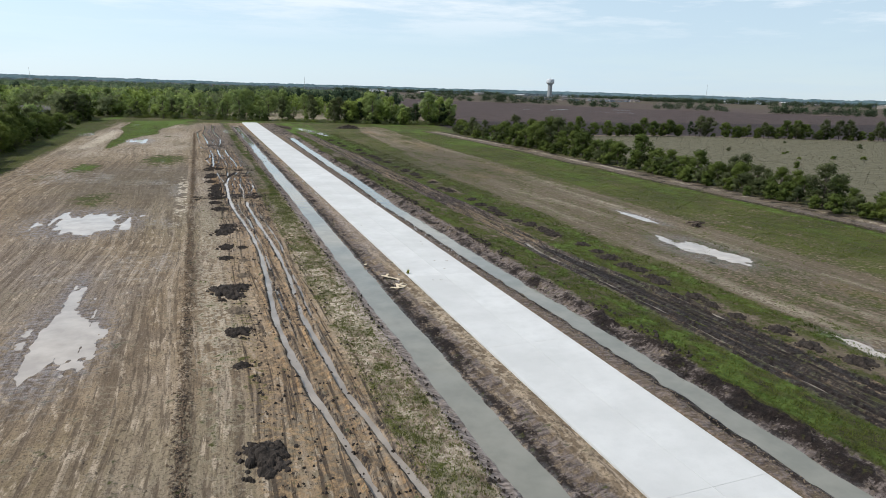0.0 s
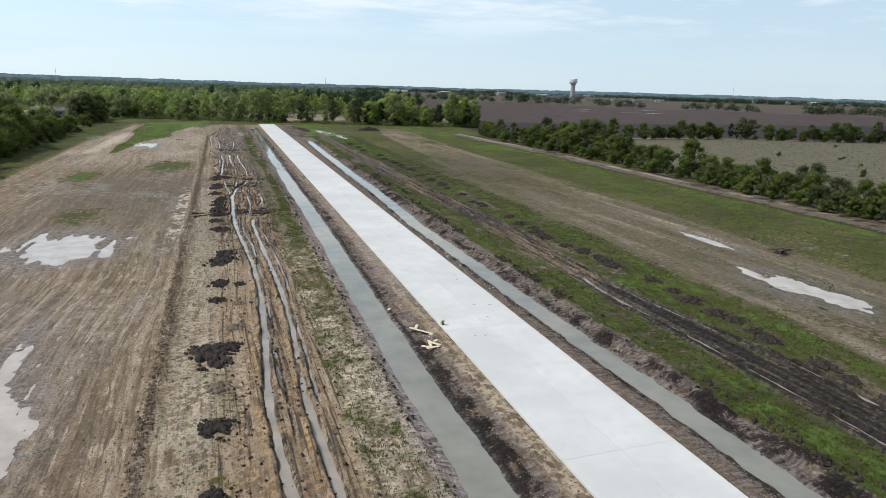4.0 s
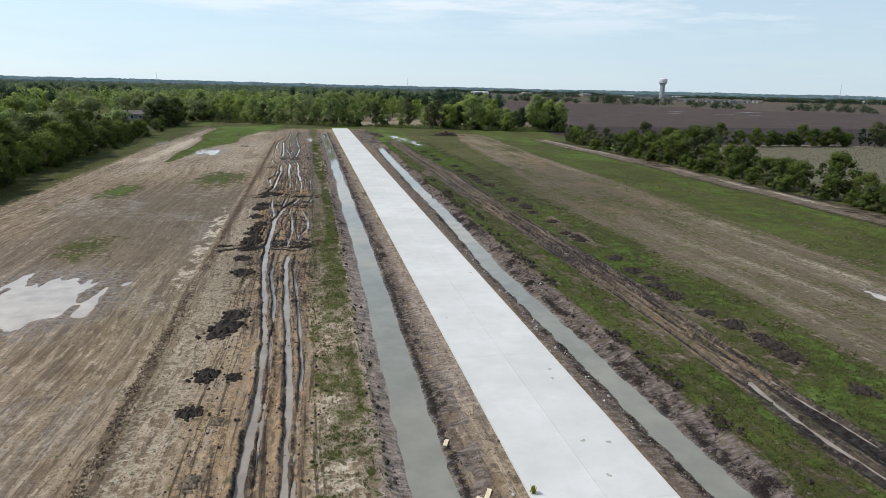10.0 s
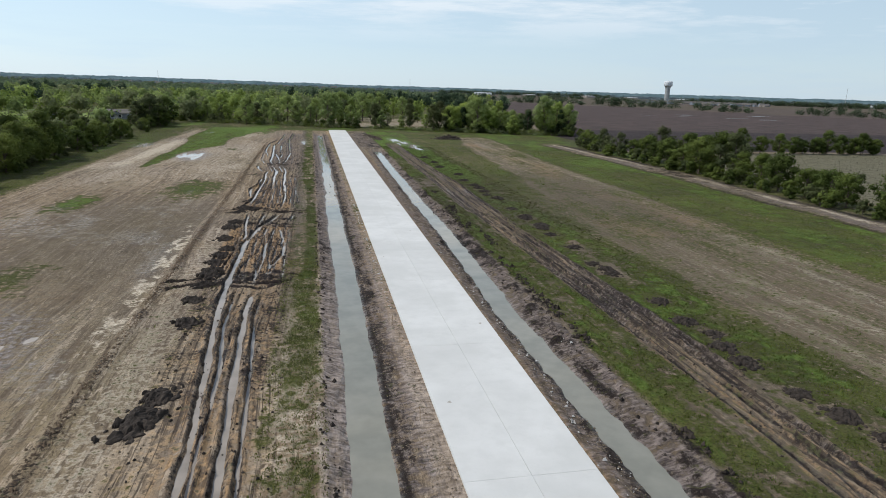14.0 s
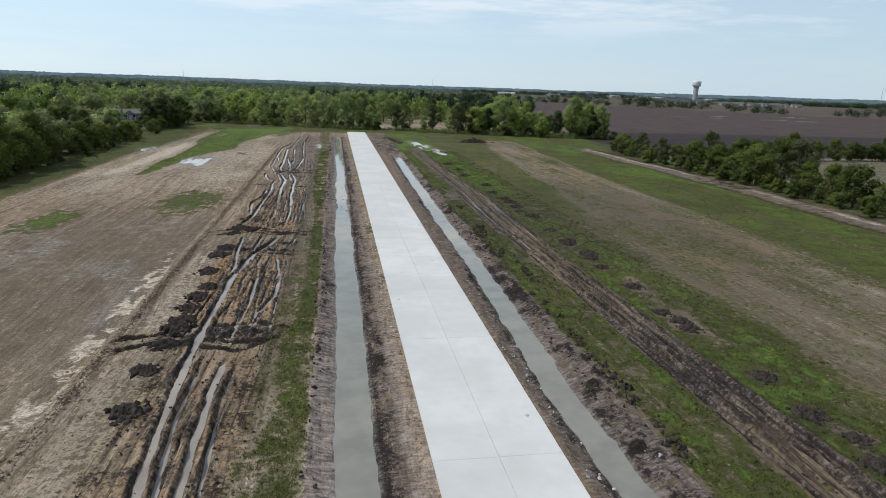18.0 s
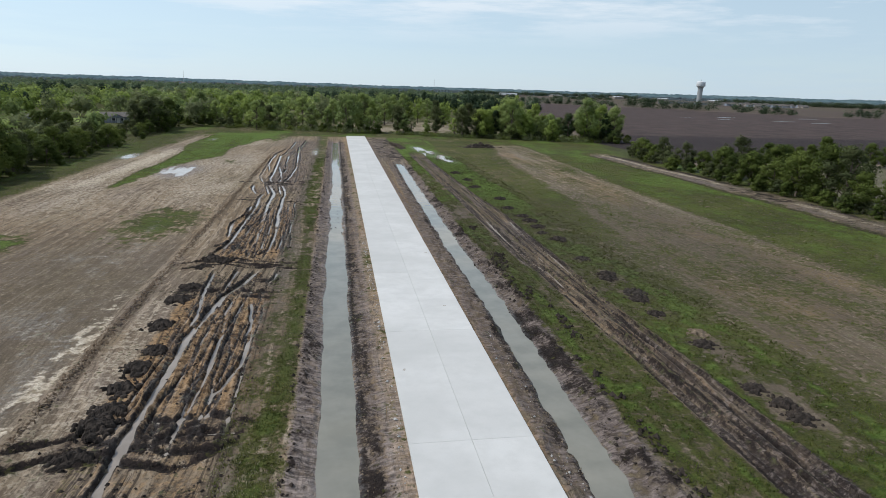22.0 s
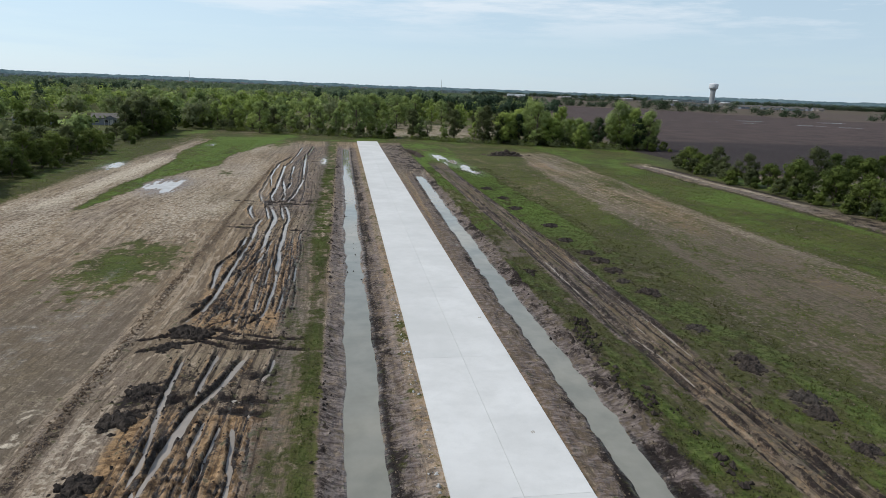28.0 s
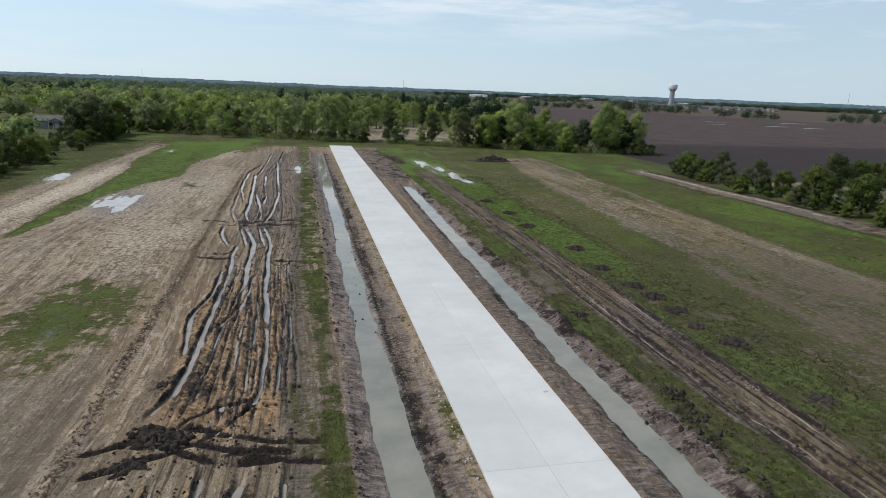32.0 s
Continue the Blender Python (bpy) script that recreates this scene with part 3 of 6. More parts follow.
RUTS_EAST = [
    ([10, 32, 46, 54, 60, 64, 72, 80, 90, 100, 112, 126, 138, 141, 145, 151, 160, 172, 190, 240], [15.8, 15.3, 15.5, 15.5, 15.0, 15.2, 15.9, 16.2, 15.9, 15.8, 15.6, 15.4, 15.4, 15.5, 14.9, 14.7, 14.7, 15.1, 15.2, 14.8], 0.31, 0.22),
    ([10, 32, 44, 50, 55, 61, 66, 75, 84.5, 92, 99, 108, 116, 124, 130, 135, 140, 149, 157, 172, 190, 240], [19.5, 19.4, 19.5, 18.7, 18.1, 17.4, 17.2, 17.6, 18.5, 18.7, 18.4, 18.3, 18.1, 17.9, 17.6, 18.0, 17.9, 18.2, 18.1, 18.6, 17.8, 17.2], 0.29, 0.235),
    ([66, 73, 80, 88, 98, 114, 130], [15.6, 16.4, 17.1, 17.5, 16.9, 16.2, 15.7], 0.20, 0.17),
    ([10, 45, 80, 120, 170, 230], [14.3, 14.2, 15.2, 14.7, 14.1, 14.2], 0.2, 0.10),
    ([10, 45, 80, 120, 170, 230], [18.3, 18.4, 17.6, 17.2, 17.3, 17.0], 0.2, 0.10),
    ([10, 40, 70, 100, 126, 160], [16.9, 16.6, 16.6, 16.6, 16.6, 16.4], 0.2, 0.12),
    ([86, 105, 130, 150, 180], [18.2, 17.6, 16.8, 16.4, 16.5], 0.18, 0.12),
]
EAST_LEFT, EAST_RIGHT = RUTS_EAST[0][:2], RUTS_EAST[1][:2]
# Heaps of clods in the eastern grass strip.
EAST_HEAPS = ((22.3, 27.4), (21.2, 31.1), (21.8, 34.3), (20.9, 38.0), (20.9, 41.2), (21.0, 43.6), (21.2, 48.6), (21.5, 50.4), (22.0, 53.0), (21.6, 54.9), (21.8, 58.6), (22.1, 61.4), (22.3, 65.3), (21.4, 70.9), (21.7, 72.9), (21.8, 74.8),
              (21.5, 77.6), (20.8, 80.6), (20.4, 85.7), (20.6, 88.6), (21.5, 91.2), (20.9, 94.0), (21.5, 99.3), (21.1, 108.6), (21.2, 110.4), (20.7, 112.6), (21.6, 120.2), (21.2, 127.2), (21.6, 131.4), (21.9, 133.4), (21.7, 139.6),
              (21.4, 138.0), (21.5, 146.2), (21.9, 155.9), (20.9, 159.6), (21.6, 163.6), (21.7, 167.6), (21.6, 171.3), (21.1, 178.0), (22.0, 187.1), (20.2, 200.9), (20.6, 211.0), (20.0, 222.0))
# Deep wheel tracks that cross the western ruts: offsets across, stations.
CROSSINGS = [([-25.2, -23.1, -21.1, -18.9, -17.3, -15.2, -12.4], [109.9, 110.7, 111.8, 113.0, 112.6, 113.1, 112.1]), ([-24.6, -22.6, -20.9, -18.4, -16.0, -14.5, -12.9], [107.9, 109.2, 109.3, 108.3, 107.6, 108.6, 110.0]),
             ([-21.3, -18.2, -16.1, -12.8], [110.7, 109.8, 111.0, 111.0]), ([-20.4, -17.6, -15.4], [108.6, 110.4, 112.4]), ([-19.6, -16.8, -13.8], [111.9, 109.2, 109.2])]
CROSSINGS += [([-24.4, -22.3, -19.9, -18.0, -15.4], [146.6, 147.3, 149.1, 151.0, 151.5]), ([-23.7, -21.5, -19.7, -17.7, -15.9], [144.5, 145.4, 146.2, 148.0, 150.7]), ([-20.6, -18.9, -16.1, -13.7, -11.2], [146.9, 145.8, 144.5, 144.6, 144.2]),
              ([-20.4, -18.3, -16.3, -15.0, -11.7], [149.2, 148.3, 147.3, 146.6, 146.2]), ([-19.4, -16.4, -13.4], [147.2, 145.8, 145.4])]
CROSSINGS += [([-16.6, -13.0], [136.8, 136.2]), ([-16.4, -13.4], [135.1, 134.6]), ([-15.1, -13.3], [139.6, 140.2]), ([-22.4, -19.6], [137.6, 138.4]), ([-21.6, -18.6], [135.2, 136.9]),
              ([-24.4, -22.0, -20.4], [186.9, 185.8, 185.6]), ([-22.9, -20.6], [188.3, 187.7]), ([-16.0, -12.9], [184.8, 183.8]), ([-15.9, -12.9], [182.9, 182.2]),
              ([-26.6, -23.6, -20.3, -17.4, -12.5], [206.7, 206.2, 204.5, 206.7, 206.1]), ([-25.7, -20.2, -17.0, -13.0], [204.7, 203.2, 203.6, 203.2]), ([-18.7, -13.4], [264.3, 262.7]), ([-26.5, -23.5], [263, 262])]


def carve(height, tracks, mud, wet, ochre):
    for n, (at, off, wide, deep) in enumerate(tracks):
        row = np.interp(YS, at, off) + 0.13 * fbm(YS * 0.2, n * 7.7, 41 + n, 3) + 0.06 * fbm(YS * 0.9, n * 3.1, 90 + n, 2)
        live = (ramp(YS, at[0] - 1.0, at[0] + 2.5) * (1 - ramp(YS, at[-1] - 2.5, at[-1] + 1.0)))[:, None]
        lo, hi = np.searchsorted(XS, [min(off) - 2.2, max(off) + 2.2])
        sl = np.s_[:, lo:hi]
        width = (0.78 if deep < 0.25 or n > 1 else 0.98) * wide * (1 + 0.5 * fbm(YS * 0.5, 3.0 * n, 17 + n, 3))[:, None]
        d = np.abs(X[sl] - row[:, None])
        depth = deep * (1 + 0.7 * fbm(YS * 0.13, 5.0 * n, 61 + n, 2))[:, None]
        trough = np.exp(-((d / width) ** 4))
        ragged = 0.75 + 1.6 * fbm(X[sl] * 1.4, Y[sl] * 0.7, 23 + n, 3)
        ridge = np.exp(-(((d - 1.9 * width) / (0.75 * width)) ** 2)) * ragged
        height[sl] += live * depth * (0.62 * ridge - trough)
        rim = np.exp(-(((d - 1.25 * width) / (0.5 * width)) ** 2)) * np.clip(0.35 + 0.75 * ragged, 0, 1.1)
        mud[sl] = np.maximum(mud[sl], live * rim * (0.1 if deep < 0.16 else 0.92) * (0.66 + 0.34 * ramp(Y[sl], 92, 110)))
        ochre[sl] = np.maximum(ochre[sl], live * 0.8 * np.exp(-(((d - 2.3 * width) / (0.7 * width)) ** 2)) * ragged)
        if deep < 0.16:
            mud[sl] = np.maximum(mud[sl], live * 1.05 * np.exp(-((d / (0.8 * width)) ** 2)) * np.clip(0.4 + 0.8 * ragged, 0, 1.1))
        wet[sl] = np.maximum(wet[sl], live * np.exp(-((d / (2.4 * width)) ** 2)) * 0.8)


def lay_ground():
    z = 0.05 * fbm(X * 0.08, Y * 0.05, 2, 3) + 0.035 * fbm(X * 0.8, Y * 0.35, 3, 4) + 0.05 * fbm(X * 2.3, Y * 1.6, 14, 2) * ((Y < 260) & (np.abs(X) < 62))
    keep = {k: np.zeros_like(X) for k in ("grass", "mud", "pale", "ochre", "clay", "scrub", "plough", "wet", "dark_soil", "dull_cloud_shade", "drive", "bleach")}
    g, mud, pale, ochre, clay, scrub, plough, wet, dark_soil, dull_cloud_shade, drive, bleach = keep.values()
    # Darker soil tone over the west field, strongest from 130 to 140.
    dark_soil += (0.62 * ramp(Y, 68, 118) + 0.22 * ramp(Y, 95, 130)) * (1 - 0.9 * ramp(Y, 140, 180)) * (0.22 + 0.86 * ramp(X, -54, -40)) * (X < -26) * (Y < 330)
    wob = 0.5 * fbm(Y * 0.12, X * 0.02, 8, 3)
    wx = X + wob
    near = 1 - ramp(Y, 318, 332)
    mid = fbm(X * 0.18, Y * 0.08, 12, 4)
    fine = fbm(X * 1.1, Y * 0.8, 13, 3)

    # west field: bare earth, green patches, a rough grass margin below the hedge
    for cx, cy, rx, ry, k in ((-46.4, 153, 2.7, 8.5, 0.95), (-41, 112, 3.0, 7, 0.6), (-32, 168, 3.6, 9, 0.8), (-29.5, 172, 3, 6, 0.55), (-38, 316, 13, 14, 1.1), (-33, 240, 2.5, 5, 0.7), (-40, 36, 3, 4, 0.45), (-60, 58, 3, 8, 0.5), (-52, 140, 2, 5, 0.4)):
        r = np.hypot((X - cx) / rx, (Y - cy) / ry)
        np.maximum(g, 1.3 * k * (1 - ramp(r + 1.3 * mid + 1.3 * fine, 0.25, 1.45)), out=g)
    tongue = np.interp(YS, [190, 206, 222, 234, 247, 264, 284, 310, 335], [-48.0, -48.8, -49.4, -48.7, -48.6, -49.6, -52.4, -52, -52])[:, None] + 2.2 * mid + 0.9 * fine
    tongue_r = np.interp(YS, [196, 202, 214, 229, 242, 252, 273, 300, 330], [-47.2, -46.2, -45.5, -44.2, -41.4, -37.0, -38.0, -34, -28])[:, None] + 2.6 * mid + 1.0 * fine
    np.maximum(g, (1.22 + 0.5 * mid + 0.9 * fine) * ramp(X, tongue - 0.5, tongue + 0.5) * (1 - ramp(X, tongue_r - 0.5, tongue_r + 0.5)) * band(Y, 197, 335, 3), out=g)
    edge_w = np.interp(YS, [0, 100, 160, 200, 235, 275, 330, 420], [-66, -64.5, -63.5, -62, -59, -56, -55, -58])[:, None] + 3.0 * mid
    np.maximum(g, (0.86 + 0.9 * mid + 0.8 * fine) * (1 - ramp(X, edge_w - 3.5, edge_w + 2.0)), out=g)
    np.maximum(dull_cloud_shade, 0.45 * (1 - ramp(X, edge_w - 3.5, edge_w + 2.0)) * (Y < 335), out=dull_cloud_shade)
    np.maximum(pale, 0.95 * np.exp(-(((X - np.interp(YS, [150, 185, 215, 240, 270], [-56.5, -54.0, -53.0, -52.6, -52.3])[:, None]) / 3.0) ** 2)) * band(Y, 198, 272, 10) * (0.85 + 1.0 * mid + 1.1 * fbm(X * 0.7, Y * 0.04, 57, 4)), out=pale)
    np.maximum(pale, 0.36 * band(X, -60, -26, 2) * band(Y, 172, 320, 15) * (0.9 + 1.6 * mid), out=pale)
    np.maximum(pale, (0.22 + 0.30 * ramp(Y, 34, 52) - 0.18 * ramp(Y, 80, 105)) * band(wx, -24.2, -18.9, 0.6) * (Y < 135) * (0.85 + mid), out=pale)
    np.maximum(clay, 0.18 * band(wx, -58, -27, 3) * ramp(mid, 0.05, 0.4) * near, out=clay)
    np.maximum(wet, 0.9 * band(X, -62, -26.5, 1.5) * band(Y, 30, 175, 10) * ramp(fbm(X * 0.11, Y * 0.05, 83, 3) + 0.3 * fine, 0.08, 0.28), out=wet)
    # a scraped ridge of clods
    ridge = np.exp(-(((X + 25.0 + 0.35 * fbm(Y * 0.1, 0 * X, 71, 2)) / 0.55) ** 2)) * band(Y, 5, 262, 6)
    z += ridge * (0.10 + 0.22 * np.maximum(fine, -0.3))
    np.maximum(mud, 0.42 * ridge, out=mud)
    # sandy verge and the green strip beside the west ditch
    verge = band(wx, -14.2, -10.2, 0.5) * near
    np.maximum(pale, (0.52 + 0.46 * ramp(Y, 38, 55)) * verge * (1 - ramp(Y, 88, 120)) * (0.95 + 1.3 * mid), out=pale)
    np.maximum(g, verge * np.where(Y < 95, 0.30 + 0.10 * ramp(Y, 42, 58) + 0.15 * mid + 1.0 * fine, 0.28), out=g)
    np.maximum(g, np.minimum(0.74 + 0.5 * mid + 1.0 * fine, 0.95) * band(wx, -12.0 - 1.1 * ramp(Y, 165, 185), -10.6, 0.4) * ramp(Y, 100, 150) * near, out=g)
    np.maximum(g, (0.80 + 0.5 * mid + 0.7 * fine) * band(wx, -12.9, -10.5, 0.4) * band(Y, 84, 112, 4), out=g)
    np.maximum(dull_cloud_shade, 0.2 * band(wx, -12.9, -10.5, 0.4) * band(Y, 84, 112, 4), out=dull_cloud_shade)
    strip_w = np.interp(YS, [60, 86, 108, 117, 160, 182, 300], [-12.6, -13.0, -12.9, -11.9, -11.8, -13.0, -13.3])[:, None]
    np.maximum(g, np.minimum(0.60 + 0.7 * mid + 1.4 * fine + 0.20 * ramp(Y, 84, 104), 0.98) * band(wx, strip_w, -10.35, 0.7) * (0.55 + 0.29 * ramp(Y, 44, 60) + 0.26 * ramp(Y, 82, 100)) * near, out=g)
    np.maximum(dull_cloud_shade, 0.9 * band(wx, -14.0, -12.6, 0.4) * ramp(Y, 84, 104) * near, out=dull_cloud_shade)
    np.maximum(dull_cloud_shade, 0.6 * band(wx, -12.6, -10.4, 0.3) * band(Y, 112, 175, 8), out=dull_cloud_shade)
    np.maximum(g, (0.26 + 0.7 * mid + 0.9 * fine) * band(wx, -13.9, -11.6, 0.5) * ramp(Y, 84, 104) * near, out=g)
    np.maximum(g, 0.22 * band(wx, -24.3, -19.8, 0.5) * (Y < 112) * (0.9 + 1.5 * mid), out=g)
    np.maximum(clay, 0.5 * band(wx, -14.4, -12.2, 0.4) * ramp(Y, 100, 130) * near, out=clay)
    # rut corridor
    run = band(wx, -21.4, -13.2, 0.7) * band(Y, 14, 304, 6)
    np.maximum(drive, run, out=drive)
    braid = run * np.maximum(band(Y, 113, 135, 2), band(Y, 149, 178, 5))
    np.maximum(ochre, 1.25 * braid, out=ochre)
    np.maximum(ochre, run * 0.40 * (1 - ramp(Y, 104, 114)), out=ochre)
    np.maximum(clay, 0.5 * run * ramp(Y, 186, 200), out=clay)
    np.maximum(mud, run * (0.48 + 0.9 * fine) * np.maximum.reduce([0.75 * band(Y, 84, 107, 6), 0.6 * band(Y, 107, 114, 2), 0.8 * band(Y, 134, 142, 2), 0.5 * band(Y, 113, 134, 3), 0.3 * band(Y, 143.5, 149, 1.5), 0.5 * band(Y, 150, 190, 6), 0.8 * band(Y, 200, 210, 3)]), out=mud)
    dried = band(X, -27.4, -25.7, 0.3) * band(Y, 92, 135, 8)
    np.maximum(pale, dried * (0.34 + 2.2 * fine), out=pale)
    z += run * 0.09 * fine
    carve(z, RUTS_WEST, mud, wet, ochre)
    cut, spoil = np.zeros_like(X), np.zeros_like(X)
    for n, (off, at) in enumerate(CROSSINGS):
        line = np.interp(XS, off, at) + 0.22 * fbm(XS * 0.5, 2.0 * n, 7 + n, 3)
        live = band(XS, min(off), max(off), 0.35)[None, :]
        lo, hi = np.searchsorted(YS, [min(at) - 4, max(at) + 4])
        sl = np.s_[lo:hi, :]
        d = np.abs(Y[sl] - line[None, :])
        cut[sl] = np.maximum(cut[sl], live * np.exp(-((d / 0.27) ** 2)))
        spoil[sl] = np.maximum(spoil[sl], live * np.exp(-(((d - 0.58) / 0.22) ** 2)) * np.clip(0.7 + 2.2 * fine[sl], 0, 1.6))
        mud[sl] = np.maximum(mud[sl], live * 2.0 * np.exp(-((d / (0.30 if min(at) > 143 else 0.42)) ** 2)) * np.clip(0.7 + 1.2 * fine[sl], 0.3, 1.2))
    z += 0.11 * spoil * (1 - cut) - 0.13 * cut
    rough_c = fbm(X * 1.5, Y * 1.0, 33, 3)
    for cx, cy, rx, ry in ((-20.9, 109.4, 2.2, 1.5), (-18.0, 110.2, 2.8, 2.3), (-14.6, 110.8, 2.0, 1.8), (-20.9, 147.4, 1.2, 1.1), (-14.2, 140.0, 1.2, 1.0), (-18.6, 132.0, 2.0, 1.6), (-21.2, 147.0, 1.0, 0.9), (-16.0, 145.2, 2.0, 0.6), (-21.6, 137.2, 1.6, 1.3), (-15.0, 135.8, 1.8, 1.6),
                           (-19.6, 137.0, 1.6, 1.6), (-21.5, 154.5, 1.0, 1.6), (-19.4, 154.0, 1.2, 3.0)):
        blot = np.exp(-(((X - cx) / rx) ** 2) - ((Y - cy) / ry) ** 2)
        np.maximum(mud, 0.95 * blot * (0.72 + 1.9 * rough_c), out=mud)
        z += blot * 0.22 * np.maximum(rough_c, -0.15)

    # west ditch
    sway = 0.28 * fbm(YS * 0.10, 0 * YS, 51, 3)[:, None] + 0.16 * fbm(YS * 0.6, 0 * YS, 52, 3)[:, None] + np.interp(YS, [20, 70, 100, 140, 170, 260], [-0.55, -0.45, 0.05, 0.0, 0.15, 0.0])[:, None]
    u = X - sway * np.where(X < -7.6, 1.0, 0.8) * band(X, -10.2, -4.4, 0.5)
    fall = np.interp(u, [-10.7, -10.2, -8.85, -8.2, -7.0, -6.4, -4.9, -4.1, -3.75], [0, -0.06, -0.50, -0.86, -0.86, -0.50, -0.24, -0.13, -0.12])
    live = (1 - ramp(YS, 296, 312))[:, None]
    inside = band(X, -10.8, -3.2, 0.15) * live
    shoal = band(Y, 160, 300, 8) * band(u, -8.9, -6.2, 0.2)
    z = z * (1 - inside) + inside * (fall + (0.22 * fine + 0.14 * fbm(X * 2.2, Y * 1.8, 18, 2)) * (band(u, -5.9, -4.0, 0.35) + band(u, -10.4, -9.1, 0.25) + 0.3 * band(u, -9.1, -5.9, 0.2)) + 0.13 * fbm(X * 0.6, Y * 2.4, 19, 2) * (band(u, -5.9, -4.0, 0.3) + band(u, -10.2, -9.1, 0.2)))
    z += shoal * live * (0.13 + 0.34 * fbm(X * 0.7, Y * 0.22, 29, 4))
    np.maximum(clay, band(u, -10.3, -8.3, 0.2) * live * (0.72 + 0.6 * mid), out=clay)
    np.maximum(clay, 0.62 * band(u, -6.9, -4.5, 0.3) * live, out=clay)
    np.maximum(mud, band(u, -6.7, -5.2, 0.3) * live * (0.42 + 0.9 * mid + 0.8 * fine), out=mud)
    np.maximum(mud, band(u, -10.3, -8.9, 0.3) * live * (0.12 + 0.9 * mid + 0.8 * fine) * ramp(Y, 80, 115), out=mud)
    np.maximum(pale, (0.36 + 0.34 * ramp(Y, 70, 100)) * band(u, -4.9, -3.4, 0.3) * (0.75 + 1.2 * mid), out=pale)
    np.maximum(pale, 0.52 * band(u, -10.3, -8.8, 0.3) * (1 - ramp(Y, 95, 130)) * (0.9 + 1.2 * mid) * live, out=pale)
    shelf = np.interp(YS, [20, 45, 70, 82, 95], [-10.4, -11.2, -11.0, -10.6, -10.2])[:, None] + 0.8 * fine
    silt = band(X, shelf, -8.3 + sway, 0.25) * live * (1 - 0.75 * ramp(Y, 88, 125)) * (0.8 + 0.7 * mid)
    np.maximum(bleach, silt, out=bleach)
    np.maximum(bleach, (0.75 - 0.35 * ramp(Y, 110, 130)) * band(u, -4.9, -3.5, 0.25) * live * band(Y, 66, 235, 10) * (0.8 + 0.9 * mid), out=bleach)
    np.maximum(ochre, (0.18 + 0.40 * ramp(Y, 75, 105)) * band(u, -5.2, -3.4, 0.35), out=ochre)
    np.maximum(mud, 0.75 * np.exp(-(((u + 6.15) / 0.38) ** 2)) * live, out=mud)
    np.maximum(wet, band(u, -8.95, -6.25, 0.15) * live, out=wet)
    g[:] = g * (1 - 0.75 * np.clip(silt, 0, 1) * (X < -9)) * (1 - inside * band(u, -10.25, -3.2, 0.2)) + inside * 0.28 * band(u, -4.7, -3.5, 0.3) * ramp(Y, 90, 120) * (1 + 2 * mid)

    # east ditch
    sway = 0.3 * fbm(YS * 0.11, 0 * YS, 55, 3)[:, None] + 0.2 * fbm(YS * 0.6, 0 * YS, 56, 3)[:, None] + np.interp(YS, [20, 43, 100, 119, 142, 190, 240], [0.15, 0.1, -0.7, 0.0, 0.4, 0.9, 1.9])[:, None]
    u = X - sway * band(X, 4.4, 11.5, 0.4)
    fall = np.interp(u, [3.75, 4.1, 5.0, 5.85, 6.4, 7.4, 8.0, 9.3, 9.8], [-0.12, -0.15, -0.34, -0.50, -0.86, -0.86, -0.50, -0.06, 0.0])
    live = (1 - ramp(YS, 238, 250))[:, None]
    inside = band(X, 3.2, 12.0, 0.1) * live * (1 - ramp(u, 9.7, 10.0))
    z = z * (1 - inside) + inside * (fall + (0.26 * fine + 0.22 * fbm(X * 0.8, Y * 0.6, 34, 2) + 0.10 * fbm(X * 2.2, Y * 1.7, 31, 2)) * (0.5 + 1.0 * ramp(u, 8.2, 8.8) + 0.5 * (1 - ramp(u, 5.0, 5.6))) * band(u, 4.0, 9.9, 0.3))
    np.maximum(clay, band(u, 7.6, 10.2, 0.2) * live * (0.75 + 0.5 * mid), out=clay)
    np.maximum(mud, band(u, 7.8, 9.8, 0.3) * live * (0.40 + 1.0 * mid + 1.2 * fine), out=mud)
    np.maximum(mud, band(u, 5.1, 6.1, 0.25) * live * (0.45 + 0.9 * mid + 0.8 * fine), out=mud)
    np.maximum(dark_soil, band(X, 3.5, 26, 0.3) * (1 - 0.5 * ramp(Y, 170, 220)) * (Y < 330), out=dark_soil)
    np.maximum(ochre, 0.50 * band(u, 3.5, 5.2, 0.3) * live, out=ochre)
    np.maximum(clay, 0.62 * band(u, 3.8, 6.5, 0.3) * live, out=clay)
    np.maximum(mud, 0.6 * np.exp(-(((u - 5.75) / 0.3) ** 2)) * live, out=mud)
    np.maximum(wet, band(u, 5.7, 8.1, 0.15) * live, out=wet)
    turf_e = band(wx, 9.9, 26.0, 0.6) * near
    np.maximum(g, (0.97 + 1.0 * mid + 1.0 * fine) * turf_e * (1.0 - 0.10 * band(Y, 80, 135, 12) * (1 - ramp(X, 17.8, 19))) * (u > 9.5), out=g)
    # Shade of a cloud painted into the eastern strips, strongest from 145 to 165.
    np.maximum(dull_cloud_shade, (band(X, 9.5, 26, 1.5) + 0.75 * band(X, 26, 47, 2)) * (0.25 + 0.75 * ramp(Y, 112, 145)) * (1 - ramp(Y, 165, 205)), out=dull_cloud_shade)
    worn = ramp(Y, 95, 135) * (1 - ramp(Y, 205, 250))
    streaky = fbm(X * 0.55, Y * 0.03, 47, 4)
    g[:] = g - worn * (0.16 * band(wx, 11.4, 14.0, 0.5) + (0.03 - 0.7 * streaky) * band(wx, 10.0, 26.0, 0.6) - 0.12 * band(wx, 18.6, 20.4, 0.5))
    g[:] = g + 0.28 * band(wx, 10.5, 40.0, 1.0) * band(Y, 185, 318, 15) * (1 + 1.5 * mid)
